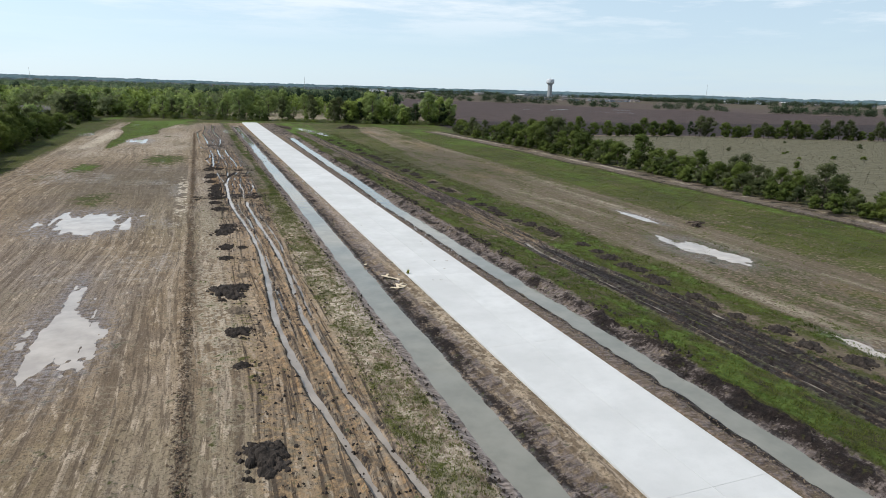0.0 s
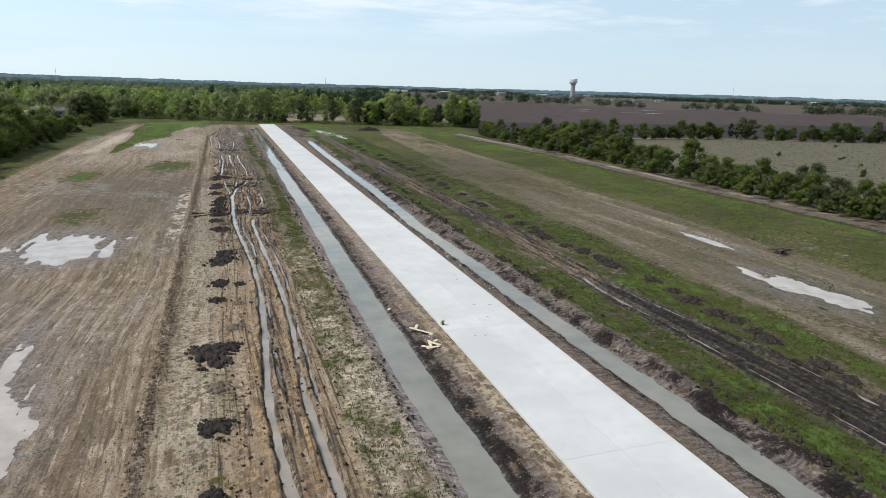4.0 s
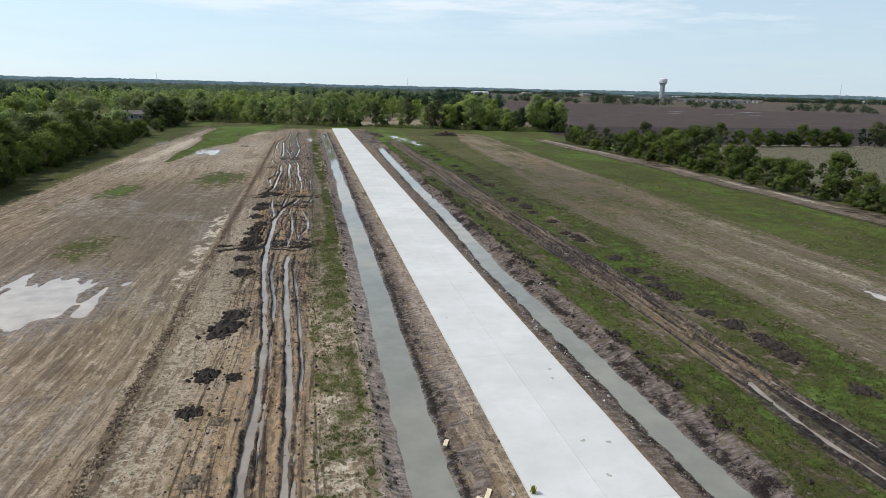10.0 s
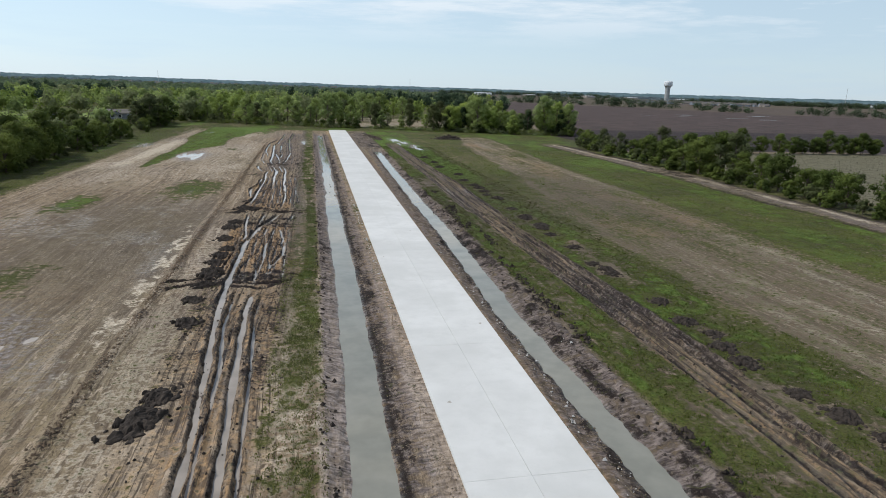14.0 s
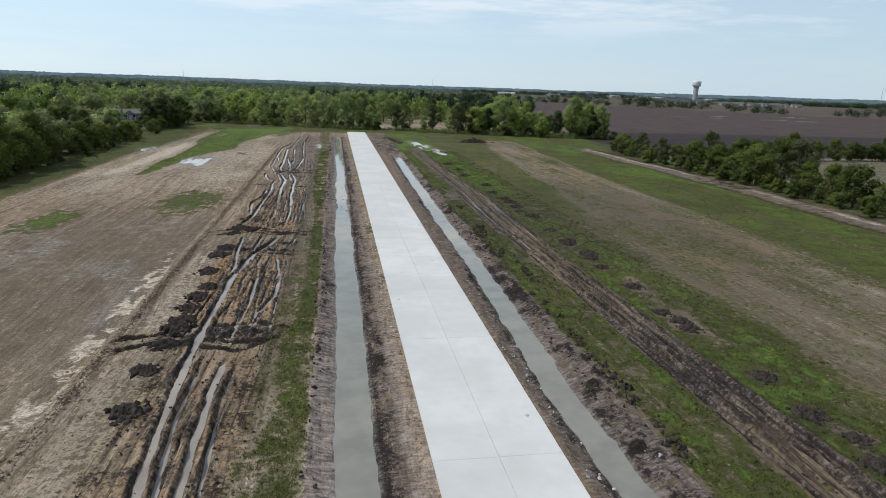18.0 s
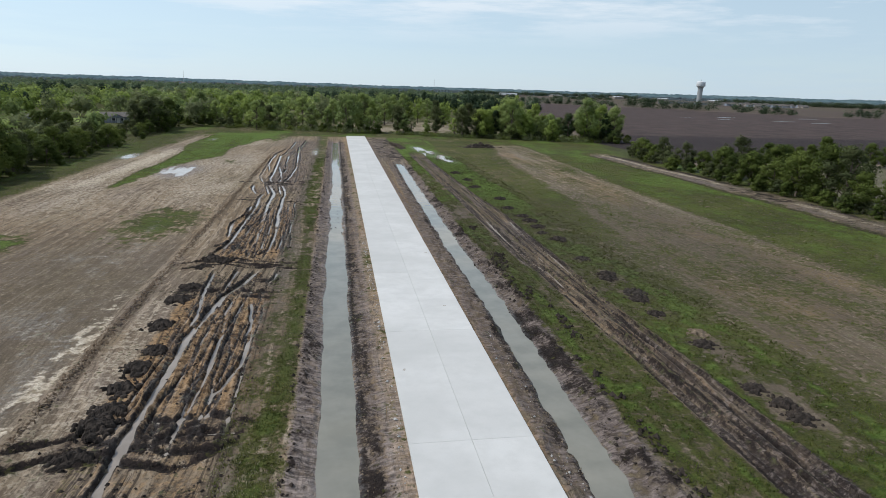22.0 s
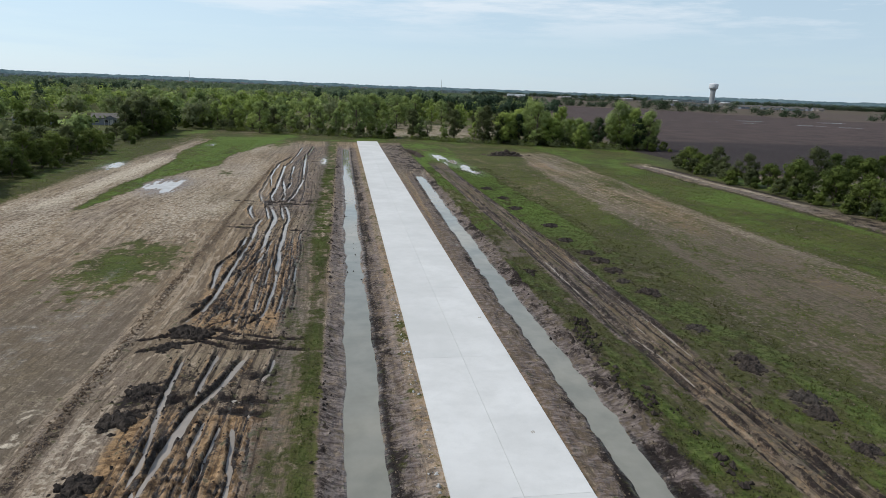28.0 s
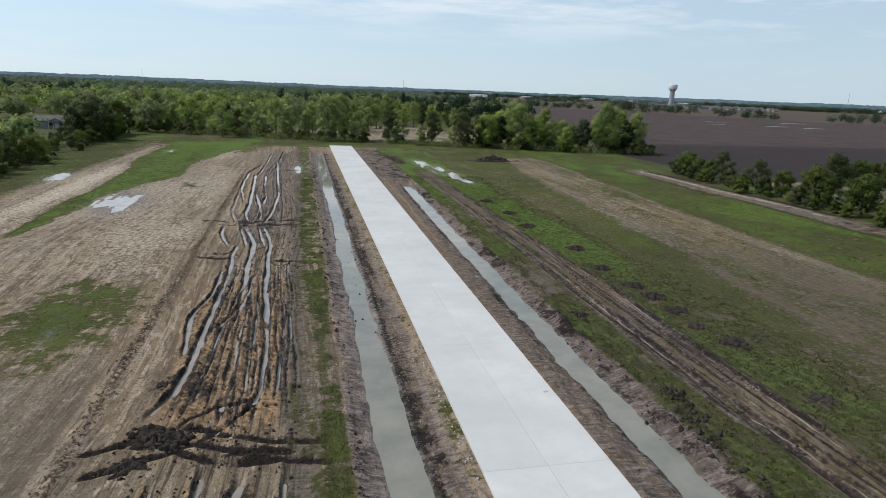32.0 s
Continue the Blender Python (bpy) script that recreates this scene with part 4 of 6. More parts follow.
    for cx, cy in EAST_HEAPS:
        lo, hi = np.searchsorted(YS, [cy - 4, cy + 4])
        halo = np.exp(-(((X[lo:hi] - cx) / 1.25) ** 2) - ((Y[lo:hi] - cy) / 1.4) ** 2)
        g[lo:hi] -= 0.75 * halo * (0.6 + 1.2 * np.abs(fine[lo:hi]))
        mud[lo:hi] = np.maximum(mud[lo:hi], 0.5 * halo * (0.7 + 1.4 * fine[lo:hi]))
    # Grass strip given a darker tone through the mud mask, gone by 135.
    dark_turf = band(wx, 10.2, 24.0, 0.8) * (1 - ramp(Y, 95, 135))
    tread = fbm(X * 2.6, Y * 0.05, 37, 4)
    g[:] = g * (1 - 0.04 * dark_turf)
    np.maximum(mud, dark_turf * (0.44 - 0.18 * ramp(Y, 50, 90) + 1.0 * mid), out=mud)
    np.maximum(clay, band(wx, 9.6, 14.2, 0.5) * (1 - ramp(Y, 235, 255)) * (0.34 + 1.0 * tread), out=clay)
    g[:] = g + band(wx, 10.2, 14.0, 0.4) * 0.6 * tread
    lane_l, lane_r = np.interp(YS, *EAST_LEFT)[:, None] - 1.15 + 0.3 * mid, np.interp(YS, *EAST_RIGHT)[:, None] + 0.55 + 0.3 * mid
    run = band(X, lane_l, lane_r, 0.35) * band(Y, 4, 262, 8)
    np.maximum(drive, run, out=drive)
    np.maximum(drive, 0.35 * band(wx, 10.2, 13.8, 0.4) * ramp(Y, 95, 135) * (1 - ramp(Y, 220, 250)), out=drive)
    g[:] = g * (1 - np.clip(run * (0.94 + 1.3 * tread), 0, 1))
    np.maximum(dull_cloud_shade, 0.8 * run, out=dull_cloud_shade)
    np.maximum(ochre, 0.36 * run * ramp(Y, 76, 92), out=ochre)
    np.maximum(clay, run * (0.34 + 0.8 * mid + 0.9 * tread), out=clay)
    np.maximum(mud, run * (0.82 - 0.64 * ramp(Y, 48, 78) + 1.3 * tread), out=mud)
    dry = wet.copy()
    edge_e = np.exp(-(((u - 10.2) / 0.45) ** 2)) * live * ramp(fbm(X * 0.5, Y * 0.35, 63, 3), 0.0, 0.22)
    z += 0.22 * edge_e * (0.6 + 1.5 * fine)
    np.maximum(mud, 0.95 * edge_e, out=mud)
    carve(z, RUTS_EAST, mud, wet, ochre)
    wet[:] = np.where(X > 10, dry + (wet - dry) * (1 - 0.6 * ramp(Y, 62, 85)), wet)
    # end of the road: churned ground
    churn = np.exp(-(((X - 10) / 7.0) ** 4)) * band(Y, 245, 318, 8)
    np.maximum(clay, 0.62 * churn * (0.8 + 1.2 * mid), out=clay)
    np.maximum(mud, churn * (0.42 + 1.2 * fine), out=mud)
    z += churn * 0.3 * fine

    # east field: bare band, green band, dirt lane, hedge foot
    left = np.interp(YS, [0, 38, 56, 79, 125, 190, 250, 300], [24, 25.5, 27, 27.5, 29, 36, 41, 46])[:, None] + 2.5 * mid
    right = np.interp(YS, [0, 53, 77, 110, 156, 217, 280, 310], [46, 46.5, 48, 49.5, 51, 53, 57, 58])[:, None] + 2.0 * mid
    bare = ramp(X, left - 2.0, left + 2.0) * (1 - ramp(X, right - 1.5, right + 1.5)) * (1 - ramp(Y, 285, 305))
    np.maximum(g, (1 - bare) * ramp(X, 22, 26) * (1 - ramp(X, 92, 95)) * (0.76 + 0.12 * ramp(Y, 165, 215) + 0.16 * ramp(X, 46, 58) + 0.6 * mid + 0.3 * fine) * (1 - ramp(Y, 326, 345)), out=g)
    np.maximum(g, bare * (0.48 + 0.9 * mid + 0.4 * fine) * (0.66 + 0.22 * ramp(Y, 85, 130)), out=g)
    np.maximum(dark_soil, (0.85 - 0.4 * ramp(Y, 170, 220)) * ramp(X, 21, 26) * (1 - ramp(X, 92, 95)) * (Y < 330), out=dark_soil)
    combed = 0.6 * fbm(X * 0.3, Y * 0.022, 58, 4) + 0.5 * mid + 0.3 * fbm(X * 1.1, Y * 0.05, 59, 3)
    np.maximum(pale, bare * np.clip(0.24 + 1.3 * combed, 0, 0.70) * (1 - 0.5 * ramp(Y, 95, 145)), out=pale)
    g[:] = g - bare * 0.5 * combed
    np.maximum(ochre, bare * 0.44 * ramp(fbm(X * 0.09, Y * 0.03, 77, 3), -0.05, 0.25), out=ochre)
    lane_x = np.interp(YS, [0, 72, 114, 160, 205, 262], [76.6, 76.6, 77.2, 77.4, 78.2, 75.6])[:, None] + wob + 1.6 * fbm(YS * 0.06, 0 * YS, 27, 3)[:, None]
    lane = np.exp(-(((X - lane_x) / (4.4 + 2.0 * mid)) ** 4)) * (1 - ramp(Y, 262, 280))
    g[:] = g * (1 - 0.85 * lane)
    np.maximum(clay, (0.6 + 1.1 * mid) * lane * (1 - 0.8 * np.exp(-(((X - lane_x - 0.5) / 1.2) ** 2))), out=clay)
    np.maximum(mud, (0.12 - 1.2 * mid - 1.2 * fine) * lane, out=mud)
    np.maximum(pale, 0.78 * np.exp(-(((X - lane_x - 0.5) / 1.2) ** 2)) * (1 - ramp(Y, 262, 280)) * (0.55 + 1.8 * mid + 1.6 * fine), out=pale)
    # Mud of the near ditch; hedge shade is painted along the far side.
    np.maximum(mud, 0.9 * np.maximum(np.exp(-(((X - lane_x + 4.0) / 0.8) ** 2)), (0.7 + 1.5 * mid) * np.exp(-(((X - lane_x - 3.2) / 1.3) ** 2))) * (1 - ramp(Y, 262, 280)), out=mud)
    np.maximum(g, (1.05 + 0.5 * mid + 0.6 * fine) * band(X, lane_x - 9.0, lane_x - 4.9, 0.8) * (1 - ramp(Y, 262, 280)), out=g)
    z -= 0.25 * np.exp(-(((X - lane_x + 4.1) / 0.8) ** 2)) * (1 - ramp(Y, 262, 280))
    np.maximum(ochre, 0.9 * np.exp(-(((X - 66) / 9) ** 2 + ((Y - 296) / 9) ** 2)), out=ochre)

    # beyond: pale scrub, ploughed field, further fields, woods floor, clearing
    beyond = ramp(X, 92, 95)
    cut = np.interp(XS, [95, 190, 280, 700], [243, 246, 217, 60])[None, :] + 0.0 * X
    np.maximum(scrub, beyond * (1 - ramp(Y, cut - 3, cut + 3)), out=scrub)
    far_cut = np.interp(XS, [100, 260, 400, 470, 560, 770, 1100, 1800], [1300, 1085, 945, 825, 695, 548, 340, 0])[None, :] + 0.0 * X
    np.maximum(plough, ramp(X, 95 + 0.24 * (Y - 330), 99 + 0.24 * (Y - 330)) * ramp(Y, cut + 2, cut + 8) * (1 - ramp(Y, far_cut - 8, far_cut + 8)), out=plough)
    # Cloud shade painted over the near part of the ploughed field.
    np.maximum(dull_cloud_shade, plough * (1 - ramp(Y, 352, 372)), out=dull_cloud_shade)
    further = ramp(Y, far_cut, far_cut + 20) * ramp(X, 95, 110)
    patch = ramp(fbm(X * 0.004, Y * 0.0025, 5, 2), -0.06, 0.02)
    np.maximum(plough, 0.8 * further * patch * (1 - ramp(Y, 1500, 1700)), out=plough)
    np.maximum(g, 0.32 * further * (1 - 0.75 * patch), out=g)
    np.maximum(dark_soil, 0.5 * further, out=dark_soil)
    np.maximum(plough, 0.72 * further, out=plough)
    np.maximum(scrub, 0.35 * further, out=scrub)
    woods = ramp(Y, 322, 335) * (1 - ramp(X, 92 + 0.24 * (Y - 330), 97 + 0.24 * (Y - 330)))
    np.maximum(g, woods * (0.86 + 1.1 * mid), out=g)
    np.maximum(scrub, woods * 0.5, out=scrub)
    np.maximum(g, 1.1 * band(X, -58, 95, 4) * band(Y, 322, 346, 4) * (0.9 + 0.8 * mid), out=g)
    np.maximum(g, 0.9 * (1 - ramp(X, -62, -58)), out=g)
    clearing = np.exp(-(((X - 30) / 44) ** 4)) * band(Y, 350, 436, 8)
    g[:] = g * (1 - 0.9 * clearing * ramp(mid, -0.25, 0.0))
    np.maximum(pale, 0.95 * clearing * ramp(mid, -0.2, 0.1), out=pale)
    np.maximum(ochre, 0.4 * clearing, out=ochre)

    # hollows that hold puddles
    for cx, cy, rx, ry, deep in PUDDLES:
        r = np.hypot((X - cx) / rx, (Y - cy) / ry)
        hollow = (1 - ramp(r + 1.1 * fbm(X * 0.7, Y * 0.10, 91, 5) + 0.35 * fbm(X * 2.4, Y * 0.30, 93, 3) + 0.5 * fbm(X * 0.35, Y * 0.3, 92, 3), 0.35, 1.15))
        z = z - deep * hollow
        np.maximum(wet, 0.9 * (1 - ramp(r, 0.8, 1.7)), out=wet)
        np.maximum(clay, 0.55 * (1 - ramp(r, 0.7, 1.7)), out=clay)
    # under the slabs
    under = band(X, -3.9, 3.9, 0.03) * (1 - ramp(Y, 327.2, 327.6))
    z = z * (1 - under) - 0.14 * under
    # the land rises a little toward the horizon
    far = ramp(np.hypot(X, Y), 1700, 4300)
    z += far * (6 + 12 * ramp(-X, -900, 1400) + 5 * fbm(X * 0.0012, Y * 0.0012, 4, 3))
    verts = np.stack([X, Y, z], -1).reshape(-1, 3)
    nx = len(XS)
    i = (np.arange(len(YS) - 1)[:, None] * nx + np.arange(nx - 1)[None]).ravel()
    me = mesh_from("ground", verts, np.stack([i, i + 1, i + nx + 1, i + nx], 1), EARTH, True)
    for key, values in keep.items():
        a = me.attributes.new(key, "FLOAT", "POINT")
        a.data.foreach_set("value", np.clip(values, 0, 1.4).astype(np.float32).ravel())
    tagged(new("ground", me), "bare tan clay and weedy grass, cut by ditches and wheel ruts", "ground", kind="structure")
    return z, keep


PUDDLES = [(-38.5, 93.0, 6.6, 9.0, 0.16), (-34.0, 49.0, 3.2, 8.8, 0.14), (-34.7, 60.0, 1.0, 6.5, 0.11), (-41.3, 222, 3.5, 9.5, 0.16), (-59.9, 250, 2.2, 6.5, 0.16), (-48.5, 302, 1.3, 4, 0.14),
           (36.0, 59.0, 3.8, 7.6, 0.17), (42.0, 79.0, 1.2, 6.5, 0.13), (33.0, 55.5, 0.6, 5.0, 0.12), (18.4, 280, 1.8, 8, 0.16), (20.4, 268, 2.2, 9, 0.17), (21.9, 256, 2.3, 8, 0.17), (22.9, 247, 2.0, 6, 0.15),
           (25.5, 29.0, 1.1, 4.5, 0.12), (-13.4, 266, 1.0, 8, 0.12)]
HEIGHT, COVER = lay_ground()


def ground_z(x, y):
    i, j = np.searchsorted(YS, y).clip(1, len(YS) - 1), np.searchsorted(XS, x).clip(1, len(XS) - 1)
    u, v = (x - XS[j - 1]) / (XS[j] - XS[j - 1]), (y - YS[i - 1]) / (YS[i] - YS[i - 1])
    return HEIGHT[i - 1, j - 1] * (1 - u) * (1 - v) + HEIGHT[i - 1, j] * u * (1 - v) + HEIGHT[i, j - 1] * (1 - u) * v + HEIGHT[i, j] * u * v


def cover_at(key, x, y):
    return COVER[key][np.searchsorted(YS, y).clip(0, len(YS) - 1), np.searchsorted(XS, x).clip(0, len(XS) - 1)]


# ---- water ----
def water_sheet(name, x0, x1, y0, y1, z, material, label):
    bm = bmesh.new()
    nx, ny = max(2, int((x1 - x0) / 1.5)), max(2, int((y1 - y0) / 6))
    grid = [[bm.verts.new((x0 + (x1 - x0) * i / nx, y0 + (y1 - y0) * j / ny, z)) for i in range(nx + 1)] for j in range(ny + 1)]
    for j in range(ny):
        for i in range(nx):
            bm.faces.new((grid[j][i], grid[j][i + 1], grid[j + 1][i + 1], grid[j + 1][i]))
    me = bpy.data.meshes.new(name)
    bm.to_mesh(me)
    bm.free()
    me.materials.append(material)
    tagged(new(name, me), label, "water", kind="structure")


water_sheet("water_ditch_west", -10.0, -5.4, 8, 306, -0.56, DITCH_WATER, "still grey-green water in a roadside ditch")
water_sheet("water_ditch_east", 4.9, 11.0, 8, 246, -0.56, DITCH_WATER, "still grey-green water in a roadside ditch")
water_sheet("water_ruts_west", -24.2, -12.9, 16, 306, -0.165, RUT_WATER, "muddy water standing in deep wheel ruts")
water_sheet("water_ruts_east", 13.2, 20.2, 8, 68, -0.145, RUT_WATER, "muddy water standing in wheel ruts")
water_sheet("water_ruts_east", 13.2, 18.8, 136, 168, -0.192, RUT_WATER, "muddy water standing in wheel ruts")
for n, (cx, cy, rx, ry, deep) in enumerate(PUDDLES):
    water_sheet("water_puddle", cx - rx * 1.25, cx + rx * 1.25, cy - ry * 1.25, cy + ry * 1.25, -0.085 - 0.004 * (n % 2), PUDDLE_WATER, "shallow pale puddle lying on bare clay")


# ---- road ----
JOINTS = [-34.0, -17.0, 0.5, 19.0, 38.3, 57.4, 74.8, 91.9] + [91.9 + 16.65 * k for k in range(1, 14)] + [327.4]
road = tagged(new("road"), "new pale concrete road of long cast slabs, without kerbs", "road", kind="structure")


def slab_mesh():
    bm = bmesh.new()
    box(bm, -1.812, 1.812, -0.5, 0.5, -0.2, 0.0)
    top = [e for e in bm.edges if all(v.co.z > -0.01 for v in e.verts)]
    bmesh.ops.bevel(bm, geom=top, offset=0.004, segments=1, affect="EDGES")
    me = bpy.data.meshes.new("slab")
    bm.to_mesh(me)
    bm.free()
    me.materials.append(CONCRETE)
    return me


SLAB = slab_mesh()
for a, b in zip(JOINTS, JOINTS[1:]):
    for side in (-1, 1):
        s = new("slab", SLAB)
        s.location, s.scale = (side * 1.819, (a + b) / 2, 0.0), (1, b - a - 0.014, 1)
        s.parent = road


# ---- earth mounds ----
def mound_mesh(seed, material):
    """A heap of broken clods: one uneven skin over many overlapping lumps."""
    r = np.random.RandomState(seed)
    n = 44
    gx, gy = np.meshgrid(np.linspace(-1.25, 1.25, n), np.linspace(-1.25, 1.25, n))
    wx, wy = gx + 0.16 * fbm(gx * 3, gy * 3, seed, 3), gy + 0.16 * fbm(gx * 3, gy * 3, seed + 9, 3)
    z = np.full_like(gx, -0.15)
    for k in range(95):
        a, d = r.uniform(0, 6.283), min(1.12, abs(r.normal(0, 0.52)))
        s = r.uniform(0.09, 0.27) * (1.15 - 0.45 * d)
        top = max(0.0, 0.42 * (1 - d)) * r.uniform(0.35, 1.15)
        away = np.hypot((wx - d * math.cos(a)) / s, (wy - d * math.sin(a)) / (s * r.uniform(0.7, 1.2)))
        z = np.maximum(z, np.where(away < 1.0, top + s * 1.35 * np.clip(1 - away**1.3, 0, 1) - 0.02, -0.15))
    z += (0.24 * fbm(gx * 5, gy * 5, seed + 2, 2) + 0.17 * fbm(gx * 11, gy * 11, seed + 4, 2)) * (z > -0.1)
    z = np.where(np.hypot(gx, gy) > 1.2, -0.15, z)
    v = np.stack([wx, wy, z], -1).reshape(-1, 3)
    i = (np.arange(n - 1)[:, None] * n + np.arange(n - 1)[None]).ravel()
    f = np.stack([i, i + 1, i + n + 1, i + n], 1)
    f = f[z.ravel()[f].max(1) > -0.12]
    used, back = np.unique(f, return_inverse=True)
    return mesh_from("dirt_mound", v[used], back.reshape(f.shape), material)


MOUNDS = [mound_mesh(k, CLOD) for k in range(5)]
MOUNDS_TAN = [mound_mesh(20 + k, CLOD_TAN) for k in range(2)]
MOUNDS_GREY = [mound_mesh(30 + k, CLOD_GREY) for k in range(3)]
rnd = random.Random(9)


def mound(x, y, size, tone=MOUNDS, label="", long=1.0, group=""):
    ob = new("dirt_mound", rnd.choice(tone))
    ob.matrix_world = pose(x, y, float(ground_z(x, y)), 0, 0, rnd.uniform(-25, 25)) @ Matrix.Diagonal((size * 1.12, size * 1.12 * long, size * 0.58, 1))
    tagged(ob, label or "heap of dark wet earth clods on bare clay", "dirt mound", group or "earth mounds beside the wheel ruts")


for x, y, size, long in ((-20.9, 28.6, 1.45, 1.2), (-21.3, 40.5, 0.75, 1), (-21.2, 46.9, 1.0, 1), (-21.7, 57.4, 1.5, 1.5), (-20.4, 58.4, 1.0, 1), (-21.1, 69.6, 0.9, 1),
                         (-21.0, 74.7, 1.0, 1), (-19.2, 74.1, 0.7, 0.9), (-20.9, 83.2, 1.5, 1.4), (-20.4, 86.2, 1.2, 1.2), (-21.0, 99.0, 1.1, 1), (-21.4, 104.5, 1.0, 1),
                         (-21.2, 112.2, 1.1, 1), (-21.0, 114.0, 1.0, 1), (-21.3, 117.0, 1.0, 1), (-21.1, 120.0, 1.1, 1), (-20.7, 123.1, 1.0, 1), (-21.7, 128.2, 1.1, 1),
                         (-21.7, 134.4, 1.05, 1), (-21.4, 138.2, 0.95, 1), (-21.6, 145.1, 1.2, 0.8), (-21.2, 148.0, 1.5, 0.8), (-20.0, 147.6, 1.1, 0.7), (-21.2, 109.0, 1.25, 0.7), (-21.7, 154.6, 0.5, 1)):
    mound(x, y, size * (1.0 if y < 90 or y > 143 else 1.12), long=long)
for x, y, size in ((-21.1, 51.9, 0.9), (-19.9, 62.5, 0.7), (-19.4, 68.3, 0.55)):
    mound(x, y, size, MOUNDS_TAN, "low crumbled heap of tan clay")
for x, y in EAST_HEAPS:
    grey = y > 95 and rnd.random() < 0.25
    mound(x, y, rnd.uniform(0.85, 1.3), MOUNDS_GREY if grey else MOUNDS, "dried grey heap of clods in short grass" if grey else "heap of dark earth clods in short grass", group="earth mounds in the grass strip")
mound(22.4, 122.5, 0.9, MOUNDS_TAN, "pale tan heap of clay in short grass", group="earth mounds in the grass strip")


# ---- trees ----
def leaf_cloud(rng, centres, radii, count, size, flat=0.75):
    """Leaf clumps as bent four-cornered blades on and inside uneven lobes."""
    pick = rng.choice(len(centres), count, p=radii**2 / (radii**2).sum())
    way = rng.normal(size=(count, 3))
    way /= np.linalg.norm(way, axis=1)[:, None]
    reach = radii[pick] * (0.38 + 0.74 * rng.rand(count) ** 0.75) * (1 + 0.3 * np.sin(5 * way[:, 0] + 3.1 * pick) * np.cos(4 * way[:, 2] + pick))
    at = centres[pick] + way * reach[:, None] * np.array([1, 1, flat])
    normal = way * 1.3 + rng.normal(size=(count, 3)) * 0.36 + np.array([0, 0, 0.3])
    normal /= np.linalg.norm(normal, axis=1)[:, None]
    side = np.cross(normal, rng.normal(size=(count, 3)))
    side /= np.linalg.norm(side, axis=1)[:, None] + 1e-9
    other = np.cross(normal, side)
    s = size * rng.uniform(0.55, 1.35, count)[:, None]
    bend = normal * s * 0.28
    v = np.stack([at - side * s * 0.6, at + side * s * 0.5 + bend, at + other * s * 0.85 - bend], 1)
    soft = way + 0.25 * normal + rng.normal(size=(count, 3)) * 0.13 + np.array([0, 0, 0.2])
    soft /= np.linalg.norm(soft, axis=1)[:, None]
    turned = (np.cross(v[:, 1] - v[:, 0], v[:, 2] - v[:, 0]) * soft).sum(1) < 0
    v[turned] = v[turned][:, ::-1]
    return v.reshape(-1, 3), np.repeat(soft, 3, 0)


def make_tree(name, seed, high, wide, foot, lobes, leaves, size, leaf, label, category="tree", trunk=0.16, lean=0.0, slim=False):
    r = np.random.RandomState(seed)
    bm = bmesh.new()
    tip = high * 0.86
    stem = [(0, 0, -0.15), (0.04 * high * r.uniform(-0.3, 0.3), 0.02 * high, high * 0.25), (lean * high * 0.5 + r.uniform(-0.2, 0.2), r.uniform(-0.2, 0.2), high * 0.55), (lean * high, r.uniform(-0.3, 0.3), tip)]
    tube(bm, stem, [trunk * 1.25, trunk, trunk * 0.7, trunk * 0.2])
    centres, radii = [], []
    for k in range(lobes):
        f = (k + 0.5) / lobes
        a, zc = k * 2.4 + r.uniform(-0.5, 0.5), foot + (high - foot) * (0.10 + 0.78 * f)
        profile = math.sin(math.pi * min(0.93, 0.16 + 0.80 * f)) ** (0.6 if not slim else 0.8)
        d = wide * profile * r.uniform(0.3, 0.86)
        c = (lean * zc + d * math.cos(a), d * math.sin(a), zc)
        centres.append(c)
        radii.append(wide * r.uniform(0.17, 0.46) * (0.65 + 0.35 * profile))
        if k % 2 == 0 and zc < tip:
            root = Vector((lean * zc * 0.7, 0, max(0.3, zc * 0.62)))
            mid = root.lerp(Vector(c), 0.5) + Vector((0, 0, 0.12 * wide))
            tube(bm, [root, mid, c], [trunk * 0.5, trunk * 0.32, trunk * 0.08], 5)
    centres.append((lean * high, 0, high - wide * 0.35))
    radii.append(wide * 0.42)
    me = bpy.data.meshes.new("trunk")
    bm.to_mesh(me)
    bm.free()
    me.materials.append(BARK)
    root = new(name)
    t = new("trunk", me)
    t.parent = root
    v, bent = leaf_cloud(r, np.array(centres), np.array(radii), leaves, size)
    v[:, 2] = np.maximum(v[:, 2], 0.02)
    c = new("crown", mesh_from("crown", v, np.arange(len(v)).reshape(-1, 3), leaf, True, bent))
    c.parent = root
    return tagged(root, label, category)


